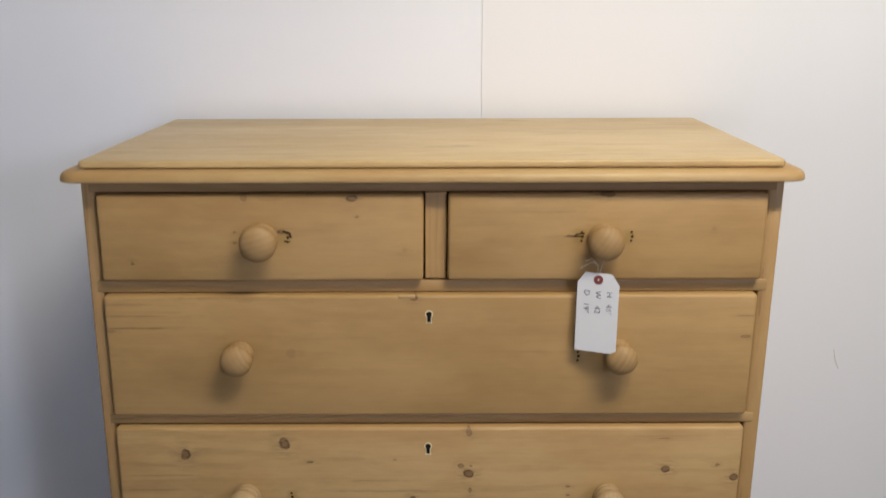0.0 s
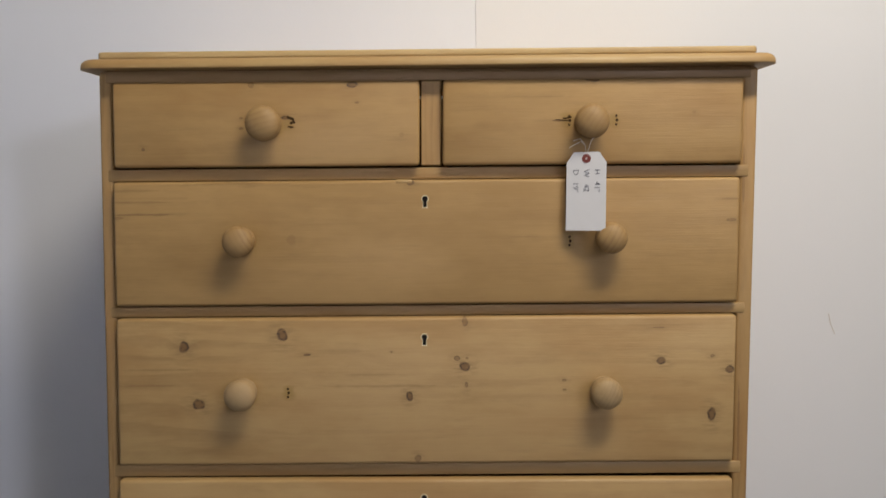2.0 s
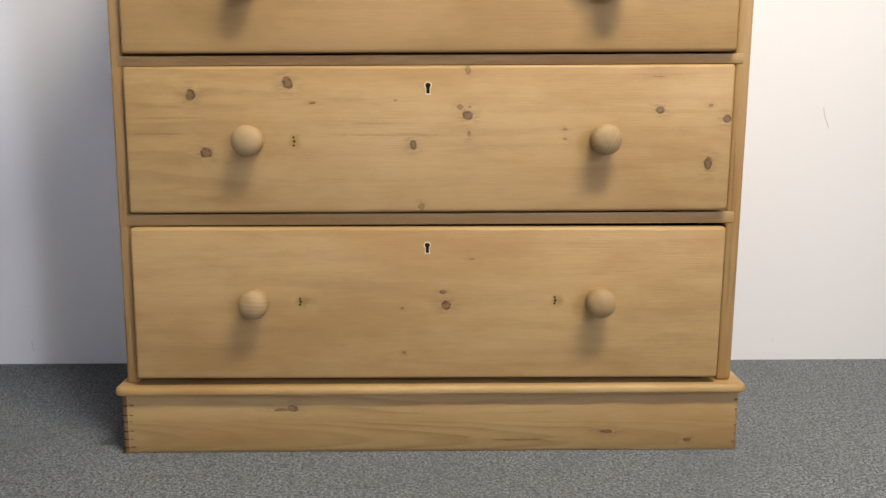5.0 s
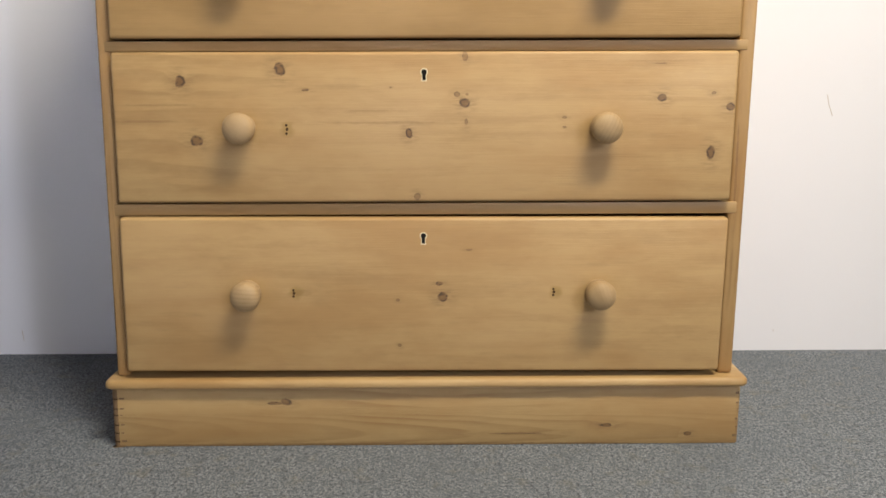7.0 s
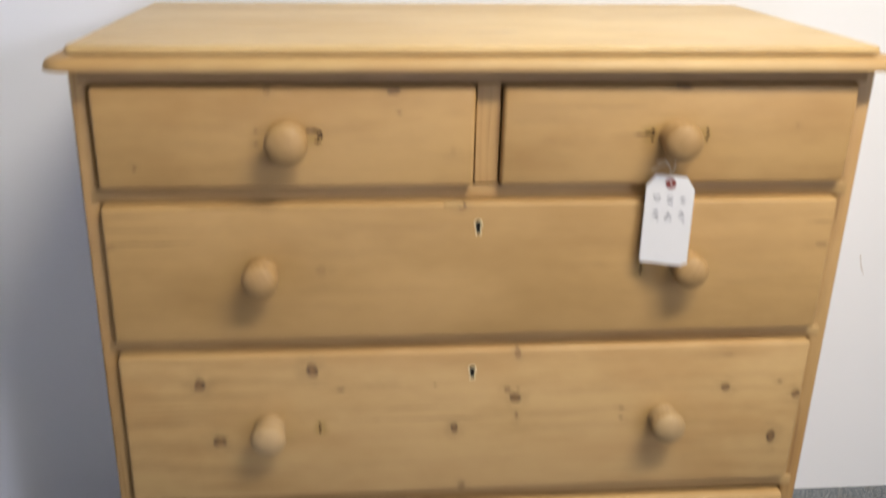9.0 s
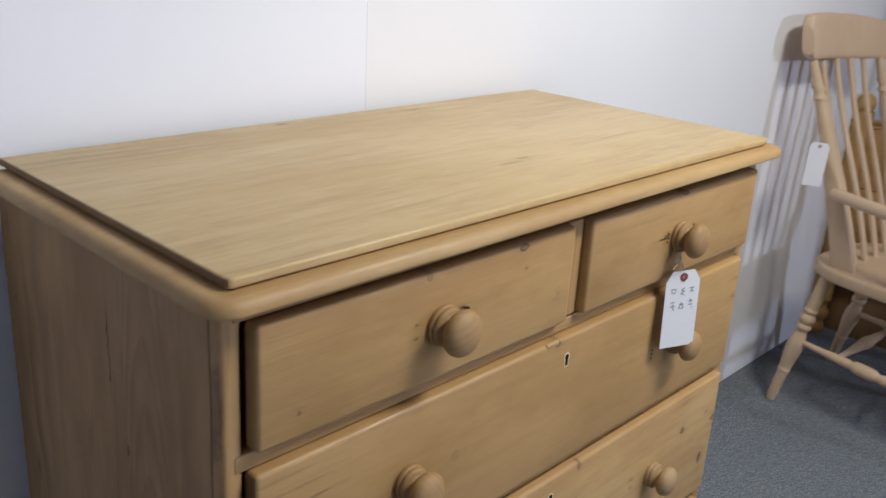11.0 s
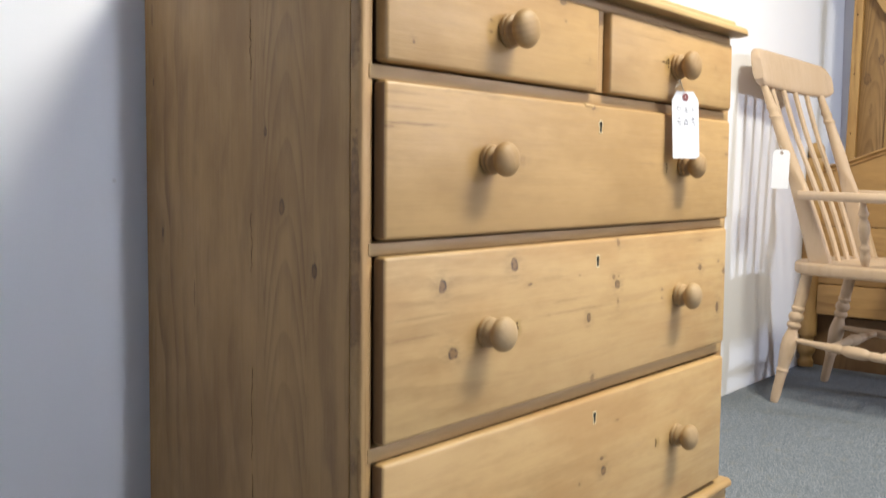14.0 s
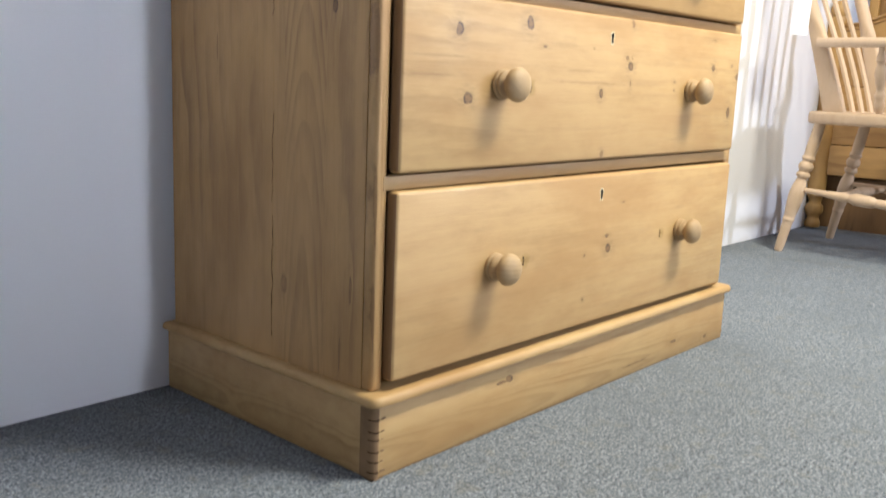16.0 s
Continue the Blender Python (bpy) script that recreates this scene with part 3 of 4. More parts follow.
def drawer(x0, x1, z0, z1, knobs, knob_scale, marks, seed, key=None, brass=True, tilt=0.0, stains=(), lines=0.4, ring=40.0, tint=rgb(0.415, 0.228, 0.078), light=rgb(0.480, 0.310, 0.132), label=""):
    screws = [m for m in marks if len(m) > 4 and m[4] > 1.5]
    marks = [m for m in marks if m not in screws]
    # each knob gets a faint yellow-brown halo, each screw hole a small stain
    wood = pine("pine_drawer", "x", "z", seed, light=light, knots=marks, lines=lines, ring=ring, tint=tint,
                stains=[(kx + 0.002, kz - 0.003, 0.055, 0.036, 0.16) for kx, kz in knobs] + [(kx, kz, 0.011, 0.007, 0.45) for kx, kz, *_ in screws] + list(stains))
    front = rbox((x0, -0.001, z0), (x1, 0.021, z1), 0.0055, 3)
    # long edges are planed a little uneven by age
    for v in front.verts:
        v.co.z += 0.0007 * noise.noise(Vector((v.co.x * 9, seed, v.co.z * 3)))
    if tilt:
        turn = Matrix.Translation((x0, 0, z0)) @ Matrix.Rotation(radians(tilt), 4, "Y") @ Matrix.Translation((-x0, 0, -z0))
        front.transform(turn)
    # darker pine on the front's ends and underside
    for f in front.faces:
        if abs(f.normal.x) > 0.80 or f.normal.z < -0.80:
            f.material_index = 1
    ob = cpart("drawer", front, wood, label=label)
    ob.data.materials.append(DARK_EDGE if z1 - z0 > 0.15 else wood)
    for a in (x0 + 0.006, x1 - 0.018):
        part("drawer_side", racked(rbox((a, 0.0212, z0 + 0.004), (a + 0.012, 0.43, z1 - 0.014), 0.001, 1)), INNER, ob)
    part("drawer_bottom", racked(rbox((x0 + 0.0185, 0.0212, z0 + 0.008), (x1 - 0.0185, 0.43, z0 + 0.016), 0.001, 1)), INNER, ob)
    for kx, kz, ru, rv, _ in screws:
        pit = lathe([(0.0021, 0.0), (0.0020, 0.0003), (0.0, 0.0004)], 10, Matrix.Translation((kx, -0.0009, kz)) @ Matrix.Rotation(radians(90), 4, "X") @ Matrix.Diagonal((ru / 0.0042, rv / 0.0026, 1.0, 1.0)))
        part("screw_hole", racked(pit), CRACK, ob, "dark old screw hole")
    for n, (kx, kz) in enumerate(knobs):
        m = Matrix.Translation((kx, -0.0008, kz)) @ Matrix.Rotation(radians(90), 4, "X") @ Matrix.Rotation(seed * 3 + 2 * n, 4, "Z") @ Matrix.Diagonal((knob_scale, knob_scale, 1.0, 1))
        knob = part("knob", lathe(smooth_profile(KNOB_PROFILE, 3), 36), KNOB_PALE if kz < 0.6 else KNOB_PINE, ob, "turned pine mushroom knob")
        knob.matrix_basis = m
    if key:
        kx, kz = key
        if brass:
            part("escutcheon", keyhole_bm(kx, kz, 0.0018, -0.0013, 0.004), BRASS, ob, "thin brass keyhole lining")
        part("keyhole", keyhole_bm(kx, kz, 0.0, -0.0015, 0.004), BLACK, ob, "dark keyhole")
    return ob


def holes(x, z, step=0.0065):
    """Three plugged screw holes of an older handle."""
    return [(x, z - step, 0.0040, 0.0026, 1.6), (x + 0.001, z, 0.0046, 0.0032, 1.6), (x, z + step, 0.0040, 0.0026, 1.6)]


DL, DR = -0.482, 0.486
LOWER, LOWER_TINT = rgb(0.478, 0.312, 0.134), rgb(0.375, 0.212, 0.078)
UPPER, UPPER_TINT = rgb(0.425, 0.262, 0.101), rgb(0.300, 0.160, 0.051)
drawer(-0.480, -0.0085, 0.8775, 1.0075, [(-0.239, 0.942)], 0.98,
       [(-0.107, 1.001, 0.007, 0.005), (-0.225, 1.000, 0.022, 0.003, 0.35), (-0.262, 1.003, 0.006, 0.008, 0.6), (-0.1, 0.974, 0.003, 0.002), (-0.43, 0.906, 0.003, 0.004), (-0.032, 0.925, 0.004, 0.005, 0.35),
        (-0.208, 0.952, 0.011, 0.0035), (-0.278, 0.936, 0.003, 0.002), (-0.278, 0.952, 0.003, 0.002)] + holes(-0.206, 0.944), 11.1, lines=0.18, light=UPPER, tint=UPPER_TINT, label="short drawer with one knob and old screw marks")
drawer(0.0270, 0.4875, 0.8775, 1.0075, [(0.256, 0.941)], 0.95,
       [(0.262, 1.006, 0.010, 0.004), (0.21, 0.944, 0.016, 0.0016), (0.17, 0.9805, 0.05, 0.0012, 0.45), (0.416, 0.955, 0.003, 0.003, 0.5)] + holes(0.293, 0.944) + holes(0.221, 0.944), 12.4, lines=0.18, ring=30.0, light=UPPER, tint=UPPER_TINT,
       label="short drawer with one knob and old screw marks")
drawer(DL, DR, 0.6620, 0.8555, [(-0.281, 0.764), (0.286, 0.765)], 0.87,
       [(-0.019, 0.851, 0.006, 0.006), (-0.44, 0.805, 0.05, 0.0014, 0.85), (-0.475, 0.80, 0.012, 0.003, 0.5), (-0.27, 0.848, 0.02, 0.004, 0.22), (-0.18, 0.847, 0.03, 0.003, 0.18), (-0.42, 0.83, 0.06, 0.002, 0.2), (0.474, 0.822, 0.012, 0.0015, 0.7), (0.475, 0.79, 0.008, 0.003, 0.6),
        (-0.204, 0.764, 0.0080, 0.010, 0.30), (-0.450, 0.842, 0.050, 0.0020, 0.45), (-0.445, 0.824, 0.055, 0.0016, 0.60), (-0.30, 0.852, 0.07, 0.0025, 0.55), (0.16, 0.766, 0.03, 0.0012, 0.4)] + holes(0.224, 0.759), 13.8, key=(0.003, 0.823), lines=0.18, light=UPPER, tint=rgb(0.305, 0.175, 0.058), label="long drawer with two knobs and a brass-lined keyhole")
drawer(DL, DR, 0.4095, 0.6420, [(-0.284, 0.527), (0.2795, 0.526)], 0.89,
       [(-0.376, 0.598, 0.009, 0.011), (-0.222, 0.616, 0.009, 0.012), (-0.355, 0.507, 0.009, 0.009), (-0.024, 0.517, 0.0055, 0.009), (0.063, 0.563, 0.008, 0.009), (0.051, 0.577, 0.005, 0.005),
        (0.066, 0.577, 0.003, 0.003), (0.065, 0.535, 0.0035, 0.007), (0.063, 0.635, 0.004, 0.008), (0.369, 0.571, 0.0075, 0.007), (0.449, 0.484, 0.007, 0.013), (0.449, 0.578, 0.004, 0.003),
        (0.476, 0.557, 0.008, 0.007), (-0.012, 0.418, 0.005, 0.007), (-0.184, 0.584, 0.006, 0.002), (-0.052, 0.588, 0.002, 0.002), (0.366, 0.623, 0.009, 0.001), (-0.07, 0.534, 0.09, 0.0018, 0.50), (-0.07, 0.552, 0.05, 0.0014, 0.35),
        (-0.41, 0.562, 0.06, 0.0018, 0.45), (-0.43, 0.537, 0.05, 0.0022, 0.50), (0.15, 0.572, 0.07, 0.006, 0.12), (-0.12, 0.59, 0.03, 0.006, 0.12), (0.36, 0.627, 0.05, 0.001, 0.4), (0.218, 0.541, 0.004, 0.0025), (0.218, 0.526, 0.004, 0.0025)] + holes(-0.214, 0.524), 14.9, key=(0.0, 0.608), lines=0.40, ring=34.0, light=LOWER, tint=LOWER_TINT,
       label="knotty long drawer with two knobs and a brass-lined keyhole")
drawer(DL - 0.002, DR, 0.1310, 0.3858, [(-0.285, 0.2630), (0.278, 0.2625)], 0.87,
       [(0.0275, 0.253, 0.009, 0.009), (0.022, 0.277, 0.006, 0.004), (0.07, 0.332, 0.005, 0.0015), (-0.043, 0.174, 0.003, 0.003), (-0.045, 0.25, 0.003, 0.003), (-0.20, 0.262, 0.02, 0.006, 0.2)] + holes(-0.209, 0.262, 0.005) + holes(0.21, 0.262, 0.005),
       16.2, key=(-0.003, 0.352), brass=True, tilt=0.20, lines=0.22, ring=26.0, light=LOWER, tint=LOWER_TINT, label="deep bottom drawer sitting slightly askew")

cpart("repair_patch", rbox((-0.046, -0.0016, 0.8492), (-0.020, 0.004, 0.8562), 0.0028, 3), EDGE_PINE, label="pale let-in repair on a drawer edge")

for cx, cz, w, h, turn in ((-0.2065, 0.9515, 0.0060, 0.0016, 20), (-0.2020, 0.9475, 0.0016, 0.0050, -25), (-0.2060, 0.9380, 0.0045, 0.0012, 5), (0.2120, 0.9445, 0.0120, 0.0009, 4), (0.2180, 0.9480, 0.0070, 0.0010, -8)):
    nick = rbox((-w, -0.0003, -h), (w, 0.0004, h), 0.0002, 1, m=Matrix.Translation((cx, -0.0011, cz)) @ Matrix.Rotation(radians(turn), 4, "Y"))
    cpart("chip", nick, CRACK, label="dark splintered chip beside a knob")

# price tag that hangs from a knob
tag = thing("paper_tag", pose(0.2485, -0.0225, 0.885, -3.0, 0, -22.0), "white card tag with pencilled measurements tied to a knob", "tag")
TW, TH = 0.0305, 0.119
outline = [(-TW, -TH + 0.010), (TW, -TH + 0.010), (TW, -0.006), (TW - 0.011, 0.010), (-TW + 0.011, 0.010), (-TW, -0.006)]
card = slab(outline, 0.0, 0.0006, 0)
card.transform(Matrix.Rotation(radians(90), 4, "X"))
part("card", card, CARD, tag, "white card with clipped corners")
ring = lathe([(0.0068, 0.0), (0.0068, 0.0012), (0.0016, 0.0012), (0.0016, 0.0)], 20, Matrix.Rotation(radians(90), 4, "X"))
part("eyelet", ring, EYELET, tag, "dark red eyelet")


def written(text, x, z, size, parent):
    """Handwriting that runs down the card."""
    curve = bpy.data.curves.new("handwriting", "FONT")
    curve.body, curve.size, curve.extrude, curve.offset = text, size, 0.0001, -0.00016
    ob = bpy.data.objects.new("handwriting", curve)
    scene.collection.objects.link(ob)
    bpy.context.view_layer.update()
    mesh = bpy.data.meshes.new_from_object(ob.evaluated_get(bpy.context.evaluated_depsgraph_get()))
    bpy.data.objects.remove(ob)
    mesh.transform(Matrix.Translation((x, -0.0009, z)) @ Matrix.Rotation(radians(90), 4, "X") @ Matrix.Rotation(radians(-90), 4, "Z") @ Matrix.Diagonal((1.0, 1.0, 1.0, 1)))
    mesh.materials.append(INK)
    made = new("handwriting", mesh)
    made.parent = parent
    made.matrix_parent_inverse = Matrix.Identity(4)
    return made


for text, x in (('H   41"', 0.0130), ("W   42", -0.0035), ('D   19"', -0.0200)):
    written(text, x, -0.016, 0.0120, tag)
string = tube([(0.000, -0.001, 0.001), (0.001, 0.004, 0.012), (0.003, 0.016, 0.028), (0.006, 0.022, 0.034), (0.011, 0.026, 0.046)], 0.0008, 6)
merge(string, tube([(0.0, -0.001, 0.001), (-0.002, 0.002, 0.010), (-0.003, 0.004, 0.020), (-0.009, 0.0, 0.026), (-0.018, -0.004, 0.021), (-0.026, -0.006, 0.016)], 0.0007, 6))
merge(string, tube([(-0.003, 0.004, 0.020), (-0.010, 0.0, 0.030), (-0.020, -0.004, 0.027)], 0.0007, 6))
part("string", string, STRING, tag, "thin knotted string")


# ---------- armchair ----------
chair = thing("farmhouse_armchair", pose(1.878, 0.080, 0, 0, 0, -7.0), "pale unfinished beech lath-back farmhouse armchair near the wall", "chair")
SEAT_Z = 0.474
LEG_PROFILE = [(0.0125, 0.0), (0.0150, 0.02), (0.0170, 0.10), (0.0185, 0.105), (0.0200, 0.112), (0.0175, 0.118), (0.0200, 0.135), (0.0255, 0.185), (0.0240, 0.215), (0.0170, 0.245), (0.0155, 0.252), (0.0220, 0.258), (0.0225, 0.268),
               (0.0170, 0.274), (0.0225, 0.283), (0.0245, 0.292), (0.0215, 0.302), (0.0165, 0.308), (0.0215, 0.316), (0.0215, 0.322), (0.0180, 0.328), (0.0195, 0.36), (0.0165, 0.445)]
seat_outline = []
for k in range(40):
    a = 2 * math.pi * k / 40
    c, s = math.cos(a), math.sin(a)
    x = math.copysign(abs(c) ** 0.55, c)
    y = math.copysign(abs(s) ** 0.6, s)
    wide = 0.232 - 0.020 * y
    seat_outline.append((x * wide, -0.0125 + 0.2625 * y))
seat = slab(seat_outline, SEAT_Z - 0.040, SEAT_Z, 0.010, 3)
part("seat", seat, RAW, chair, "solid shaped seat")
tops = [(-0.165, 0.172), (0.165, 0.172), (-0.165, -0.185), (0.165, -0.185)]
feet = [(-0.213, 0.252), (0.222, 0.288), (-0.213, -0.250), (0.213, -0.250)]
for (tx, ty), (fx, fy) in zip(tops, feet):
    a, b = Vector((fx, fy, 0.001)), Vector((tx, ty, SEAT_Z - 0.030))
    k = (b - a).length / 0.445
    part("leg", lathe(smooth_profile([(r, h * k) for r, h in LEG_PROFILE], 2), 24, between(a, b)), RAW, chair, "turned leg")


def along(i, z):
    (tx, ty), (fx, fy) = tops[i], feet[i]
    f = z / (SEAT_Z - 0.030)
    return Vector((fx + (tx - fx) * f, fy + (ty - fy) * f, z))


STRETCHER = [(0.008, 0.0), (0.010, 0.18), (0.0150, 0.36), (0.0125, 0.40), (0.0185, 0.44), (0.0195, 0.5), (0.0185, 0.56), (0.0125, 0.60), (0.0150, 0.64), (0.010, 0.82), (0.008, 1.0)]


def stretcher(a, b):
    length = (Vector(b) - Vector(a)).length
    part("stretcher", lathe(smooth_profile([(r, h * length) for r, h in STRETCHER], 4), 16, between(a, b)), RAW, chair)


sides = []
for back, front in ((0, 2), (1, 3)):
    a, b = along(back, 0.215), along(front, 0.185)
    stretcher(a, b)
    sides.append((a, b))
for f in (0.30, 0.66):
    stretcher(sides[0][0].lerp(sides[0][1], f), sides[1][0].lerp(sides[1][1], f))

# back posts: flat and broad at the seat, turned above the arm
TOP_Z = 1.074


def back_line(x0, x1, f):
    """The sweep of the back from the seat to the top rail."""
    return Vector((x0 + (x1 - x0) * f, 0.126 + 0.214 * f - 0.010 * math.sin(math.pi * f), SEAT_Z - 0.01 + (TOP_Z - SEAT_Z + 0.02) * f))


for s in (-1, 1):
    rings = []
    for k in range(67):
        f = k / 66
        c = back_line(s * 0.172, s * 0.198, f)
        if f < 0.42:
            hx, hy, p = 0.014, 0.036 - 0.010 * f / 0.42, 0.45
        else:
            g = (f - 0.42) / 0.58
            bead = 0.0050 * math.exp(-((g - 0.640) / 0.016) ** 2) + 0.0040 * math.exp(-((g - 0.705) / 0.014) ** 2) - 0.0035 * math.exp(-((g - 0.672) / 0.014) ** 2)
            body = 0.0205 + 0.003 * math.sin(min(1.0, g / 0.6) * math.pi) - 0.0065 * g - 0.004 * max(0.0, (g - 0.72) / 0.28)
            hx = hy = body + bead
            p = 1.0
            hx = 0.014 + (hx - 0.014) * min(1.0, g / 0.15)
            hy = 0.026 + (hy - 0.026) * min(1.0, g / 0.15)
            p = 0.45 + 0.55 * min(1.0, g / 0.15)
        ring_pts = []
        for i in range(16):
            a = 2 * math.pi * i / 16
            ca, sa = math.cos(a), math.sin(a)
            ring_pts.append(c + Vector((hx * math.copysign(abs(ca) ** p, ca), hy * math.copysign(abs(sa) ** p, sa), 0)))
        rings.append(ring_pts)
    part("back_post", sweep(rings), RAW, chair, "back post, flat below and turned above")
for x in (-0.108, -0.036, 0.036, 0.108):
    rings = []
    for k in range(17):
        f = k / 16
        c = back_line(x * 0.92, x * 1.12, f) + Vector((0, 0.004 + 0.012 * math.sin(math.pi * f) - 0.006 * math.sin(2 * math.pi * f) + (0.03 - 0.25 * x * x) * f * 0.25, 0))
        hx, hy = 0.0105 - 0.001 * f, 0.0065
        rings.append([c + Vector((hx * u, hy * v, 0)) for u, v in ((1, 0.6), (0.7, 1), (-0.7, 1), (-1, 0.6), (-1, -0.6), (-0.7, -1), (0.7, -1), (1, -0.6))])
    part("lath", sweep(rings), RAW, chair, "bent flat back lath")
# top rail: bowed in plan, arched above, with rolled ends
rings = []
for k in range(33):
    f = k / 16 - 1.0
    x = 0.252 * f
    y = 0.318 + 0.030 * (1 - f * f)
    z0 = TOP_Z - 0.024 - 0.036 * x
    z1 = TOP_Z + 0.092 + 0.014 * (1 - f * f) - 0.050 * x
    end = max(0.0, (abs(f) - 0.86) / 0.14)
    z0, z1 = z0 + 0.016 * end ** 2, z1 - 0.030 * end ** 2.5
    t = 0.0190 - 0.001 * end ** 2
    ring_pts = []
    for i in range(20):
        a = 2 * math.pi * i / 20
        ca, sa = math.cos(a), math.sin(a)
        u, v = math.copysign(abs(ca) ** 0.5, ca), math.copysign(abs(sa) ** 0.4, sa)
        zz = (z0 + z1) / 2 + v * (z1 - z0) / 2
        ring_pts.append(Vector((x, y + u * t + 0.20 * (zz - z0), zz)))
    rings.append(ring_pts)
part("top_rail", sweep(rings), RAW, chair, "broad arched top rail")
# arms with their turned supports
SPINDLE = [(0.008, 0.0), (0.013, 0.02), (0.016, 0.035), (0.0125, 0.05), (0.0165, 0.065), (0.0105, 0.078), (0.0135, 0.095), (0.018, 0.125), (0.0155, 0.145), (0.0105, 0.16), (0.0165, 0.172), (0.012, 0.184), (0.009, 0.20), (0.008, 0.215)]
for s in (-1, 1):
    rings = []
    for k in range(25):
        f = k / 24
        x = s * (0.200 + 0.060 * math.sin(min(1.0, f * 1.25) * math.pi / 2) - 0.03 * max(0.0, f - 0.75) * 4 * 0.5)
        y = 0.192 - 0.432 * f
        z = 0.694 - 0.012 * f - 0.012 * max(0.0, (f - 0.8) / 0.2) ** 2
        hx = 0.017 + 0.010 * f + 0.008 * max(0.0, (f - 0.7) / 0.3)
        if k == 24:
            hx *= 0.7
        hz = 0.0145
        rings.append([Vector((x + hx * u, y, z + hz * v)) for u, v in ((1, 0.5), (0.75, 1), (-0.75, 1), (-1, 0.5), (-1, -0.5), (-0.75, -1), (0.75, -1), (1, -0.5))])
    part("arm", sweep(rings), RAW, chair, "curved flat arm")
    for (bx, by), (ux, uy) in (((0.195, -0.025), (0.252, -0.035)), ((0.190, -0.150), (0.255, -0.175))):
        a, b = Vector((s * bx, by, SEAT_Z - 0.006)), Vector((s * ux, uy, 0.680))
        k = (b - a).length / 0.215
        part("arm_spindle", lathe(smooth_profile([(r, h * k) for r, h in SPINDLE], 2), 18, between(a, b)), RAW, chair, "turned arm support")

card_tag = thing("paper_tag", pose(1.652, 0.338, 0.830, -3, 3, -52), "small blank white card tag tied to the chair's back post", "tag")
outline = [(-0.027, -0.115), (0.027, -0.115), (0.027, 0.000), (0.019, 0.010), (-0.019, 0.010), (-0.027, 0.000)]
bm = slab(outline, 0.0, 0.0006, 0)
bm.transform(Matrix.Rotation(radians(90), 4, "X"))
part("card", bm, CARD, card_tag)
part("eyelet", lathe([(0.0048, 0.0), (0.0048, 0.0014), (0.0022, 0.0014), (0.0022, 0.0)], 16, Matrix.Rotation(radians(90), 4, "X")), INNER, card_tag)
part("string", tube([(0, -0.001, 0.0), (0.004, 0.004, 0.012), (0.006, 0.045, 0.03)], 0.0007, 6), STRING, card_tag)

# ---------- bed ends in the corner ----------
foot = thing("bed_footboard", pose(2.36, 0.0, 0, 0, 3.5, 0), "golden pine bed end with curved top leaning behind a chair", "bed")
Y0, Y1 = -0.455, 0.452


def curve_top(y):
    """Height of the curved top of the bed end."""
    g = (Y1 - y) / (Y1 - Y0)
    return 0.795 + 0.11 * math.sin(min(1.0, max(0.0, (g - 0.02) / 0.96)) * math.pi) ** 1.4


def arch_board(z_low, f_top, t, y0, y1, steps=32):
    rings = []
    for k in range(steps + 1):
        y = y0 + (y1 - y0) * k / steps
        zt = f_top(y)
        rings.append([Vector((-t, y, z_low)), Vector((-t, y, zt - 0.003)), Vector((-t + 0.003, y, zt)), Vector((t - 0.003, y, zt)), Vector((t, y, zt - 0.003)), Vector((t, y, z_low))])
    return sweep(rings)


part("panel", arch_board(0.565, curve_top, 0.011, Y0, Y1), BED, foot, "upper plank with a curved top")
cap = []
for k in range(41):
    y = Y0 + (Y1 - Y0) * k / 40
    z = curve_top(y)
    cap.append([Vector((0.020 * u, y, z + 0.004 + 0.009 * v)) for u, v in ((1, 0), (0.7, 0.8), (0, 1), (-0.7, 0.8), (-1, 0), (-0.7, -0.8), (0, -1), (0.7, -0.8))])
part("top_moulding", sweep(cap), BED, foot, "rounded moulding along the curve")
bead = []
for k in range(41):
    y = Y0 + (Y1 - Y0) * k / 40
    z = curve_top(y)
    bead.append([Vector((-0.012 + 0.005 * u, y, z - 0.013 + 0.004 * v)) for u, v in ((1, 0), (0, 1), (-0.7, 0.7), (-1, 0), (-0.7, -0.7), (0, -1))])
part("bead", sweep(bead), BED, foot, "thin bead below the top moulding")
part("plank", rbox((-0.011, Y0, 0.337), (0.011, Y1, 0.562), 0.003), BED, foot)
part("bottom_rail", rbox((-0.020, Y0, 0.215), (0.020, Y1, 0.334), 0.006), BED, foot)
POST = [(0.028, 0.0), (0.030, 0.02), (0.022, 0.04), (0.034, 0.06), (0.034, 0.085), (0.024, 0.10), (0.032, 0.14), (0.036, 0.18), (0.036, 0.78), (0.030, 0.80), (0.022, 0.812), (0.018, 0.822), (0.026, 0.832), (0.031, 0.850), (0.030, 0.870), (0.019, 0.888), (0.0, 0.894)]
for y in (Y0 - 0.035, Y1 + 0.036):
    part("post", lathe(smooth_profile(POST, 3), 28, Matrix.Translation((0, y, 0.002))), BED_UPRIGHT, foot, "turned post with a ball finial")

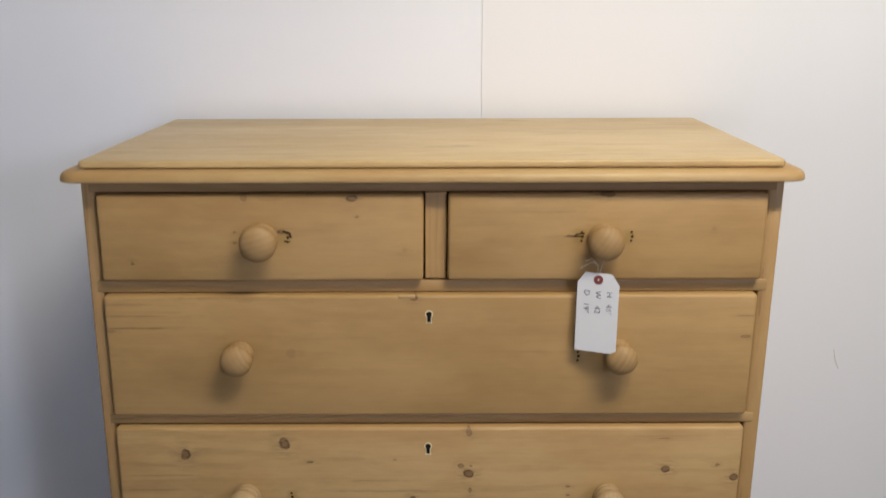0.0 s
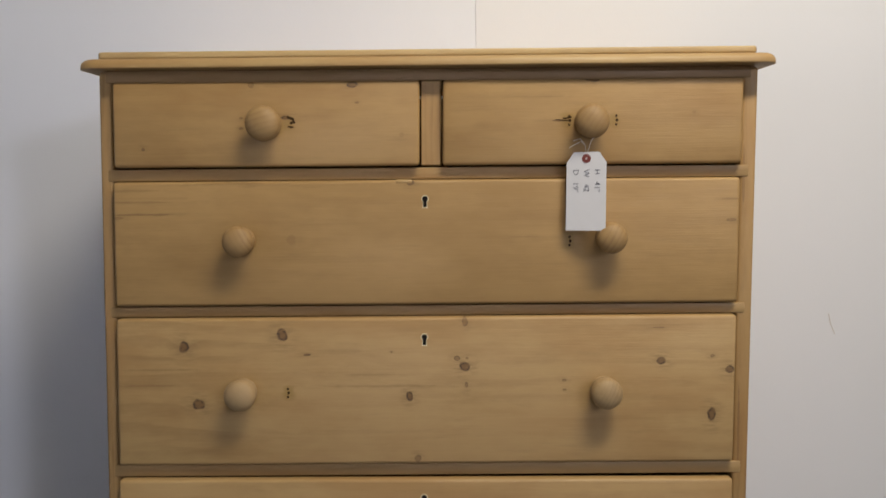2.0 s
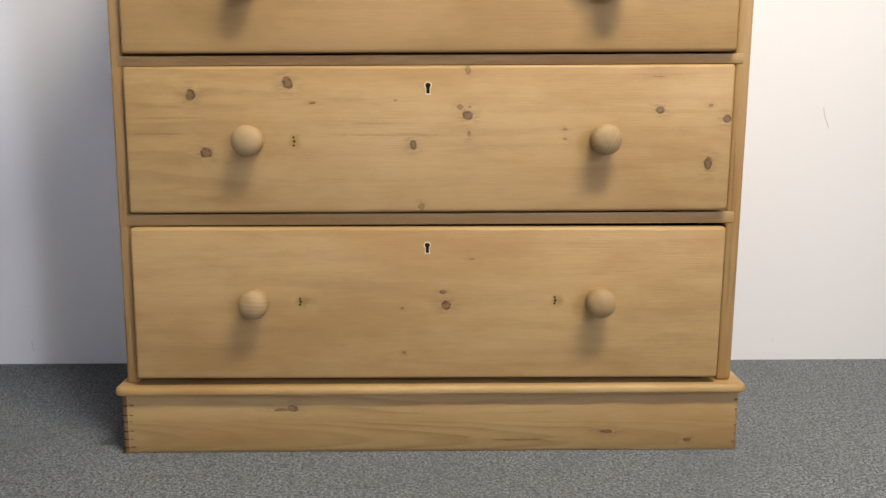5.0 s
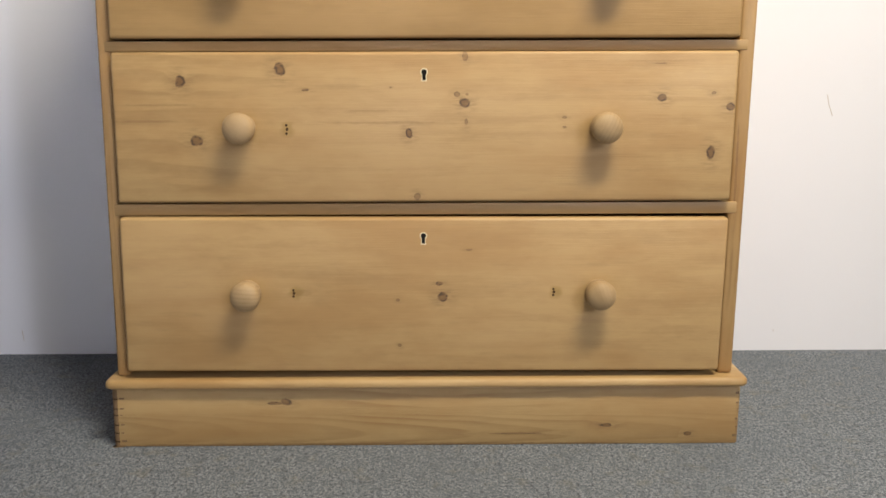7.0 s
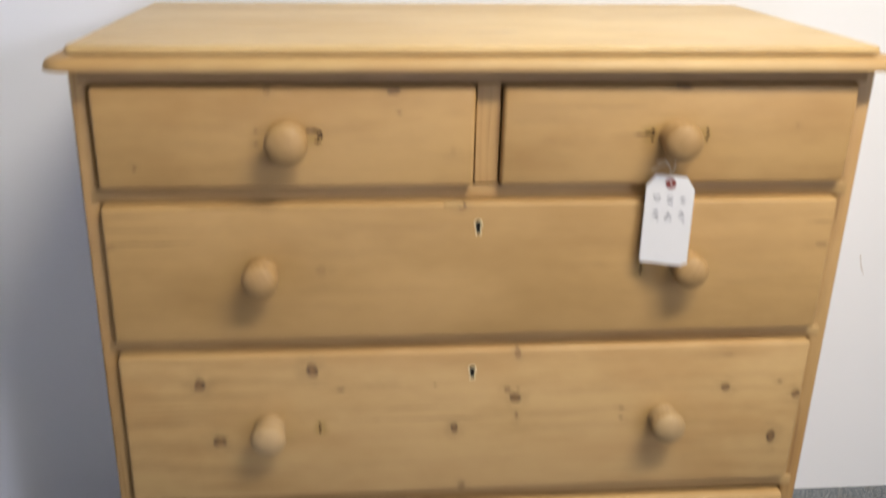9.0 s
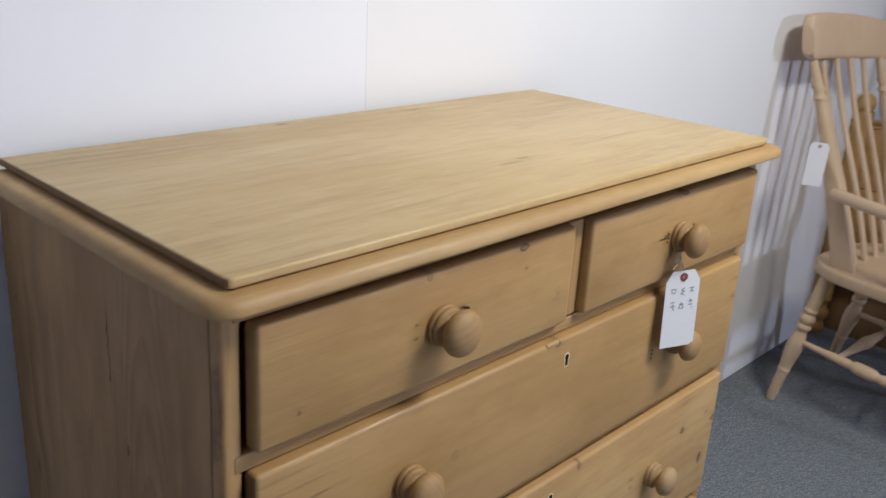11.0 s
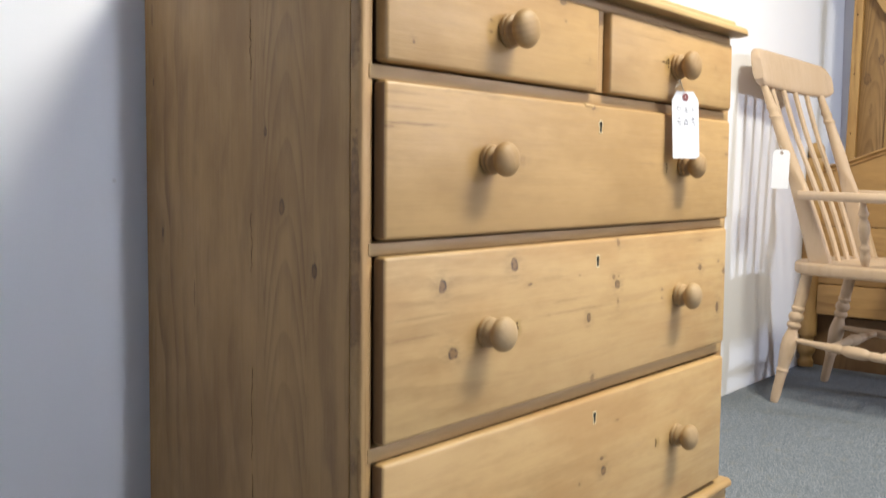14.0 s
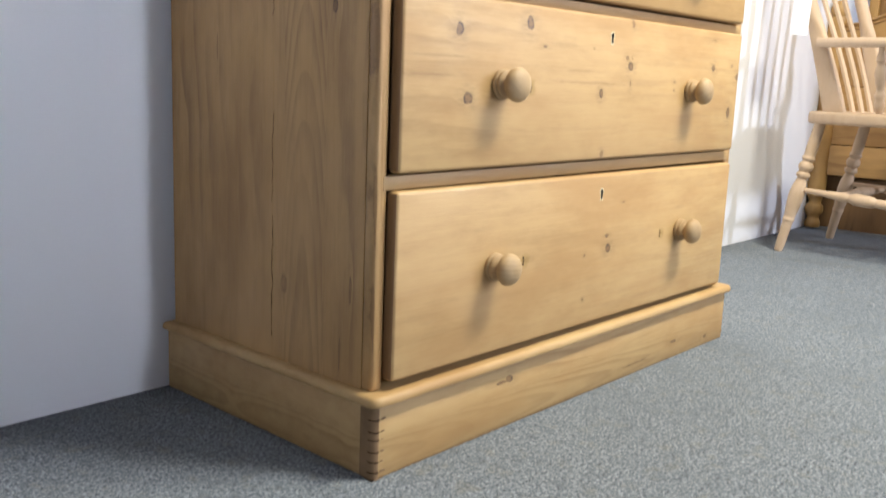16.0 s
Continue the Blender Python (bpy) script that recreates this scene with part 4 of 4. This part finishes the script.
head = thing("bed_headboard", pose(2.43, 0.0, 0, 0, 4.5, 0), "tall golden pine headboard with scalloped crest leaning behind a bed end", "bed")
HEAD_MID = -0.034
for y0, y1 in ((0.366, 0.402), (-0.470, -0.434)):
    part("stile", rbox((-0.016, y0, 0.0), (0.014, y1, 1.62), 0.003), BED_UPRIGHT, head)
for y0, y1, material, x in ((0.2625, 0.3655, BED_PLANK, 0.008), (0.100, 0.2620, BED_BOARD, -0.007), (-0.050, 0.0985, BED_PLANK, 0.006), (-0.250, -0.0515, BED_BOARD, -0.005), (-0.4335, -0.2515, BED_PLANK, 0.006)):
    part("plank", rbox((x - 0.009, y0, 0.02), (x + 0.009, y1, 1.60), 0.0025), material, head)
# added piece: fills the gap by the wall, coloured for its shade
part("leg", rbox((-0.020, 0.404, 0.0), (0.020, 0.510, 0.76), 0.004), BED_SHADED, head)
# its dark colour stands in for the shade below the bottom rail
part("cross_board", rbox((-0.036, -0.42, -0.012), (-0.0175, 0.397, 0.20), 0.003), BED_SHADED, head, "low board behind the bed end, darkened for the shade there")


def scallop(y):
    """Lower edge of the shaped crest: a rounded lobe at each end, then an ogee down to the middle."""
    e = 0.471 - abs(y - HEAD_MID)
    turn = min(1.0, max(0.0, (e - 0.060) / 0.115))
    z = 1.528 - 0.148 * turn * turn * (3 - 2 * turn)
    return z + 0.055 * max(0.0, 1.0 - e / 0.032) ** 2


rings = []
for k in range(97):
    y = HEAD_MID - 0.471 + 0.942 * k / 96
    g = abs(y - HEAD_MID) / 0.471
    z0, z1 = scallop(y), 2.02 - 0.14 * g * g
    rings.append([Vector((-0.036, y, z0 + 0.003)), Vector((-0.036, y, z1)), Vector((-0.0172, y, z1)), Vector((-0.0172, y, z0)), Vector((-0.033, y, z0))])
part("crest", sweep(rings), BED_CREST, head, "shaped crest board with scalloped ends")
for z in (0.70, 0.93, 1.165, 1.40):
    part("nail_hole", lathe([(0.0030, 0.0), (0.0030, 0.001), (0.0, 0.0011)], 10, Matrix.Translation((-0.0162, 0.386, z)) @ Matrix.Rotation(radians(-90), 4, "Y")), BLACK, head)
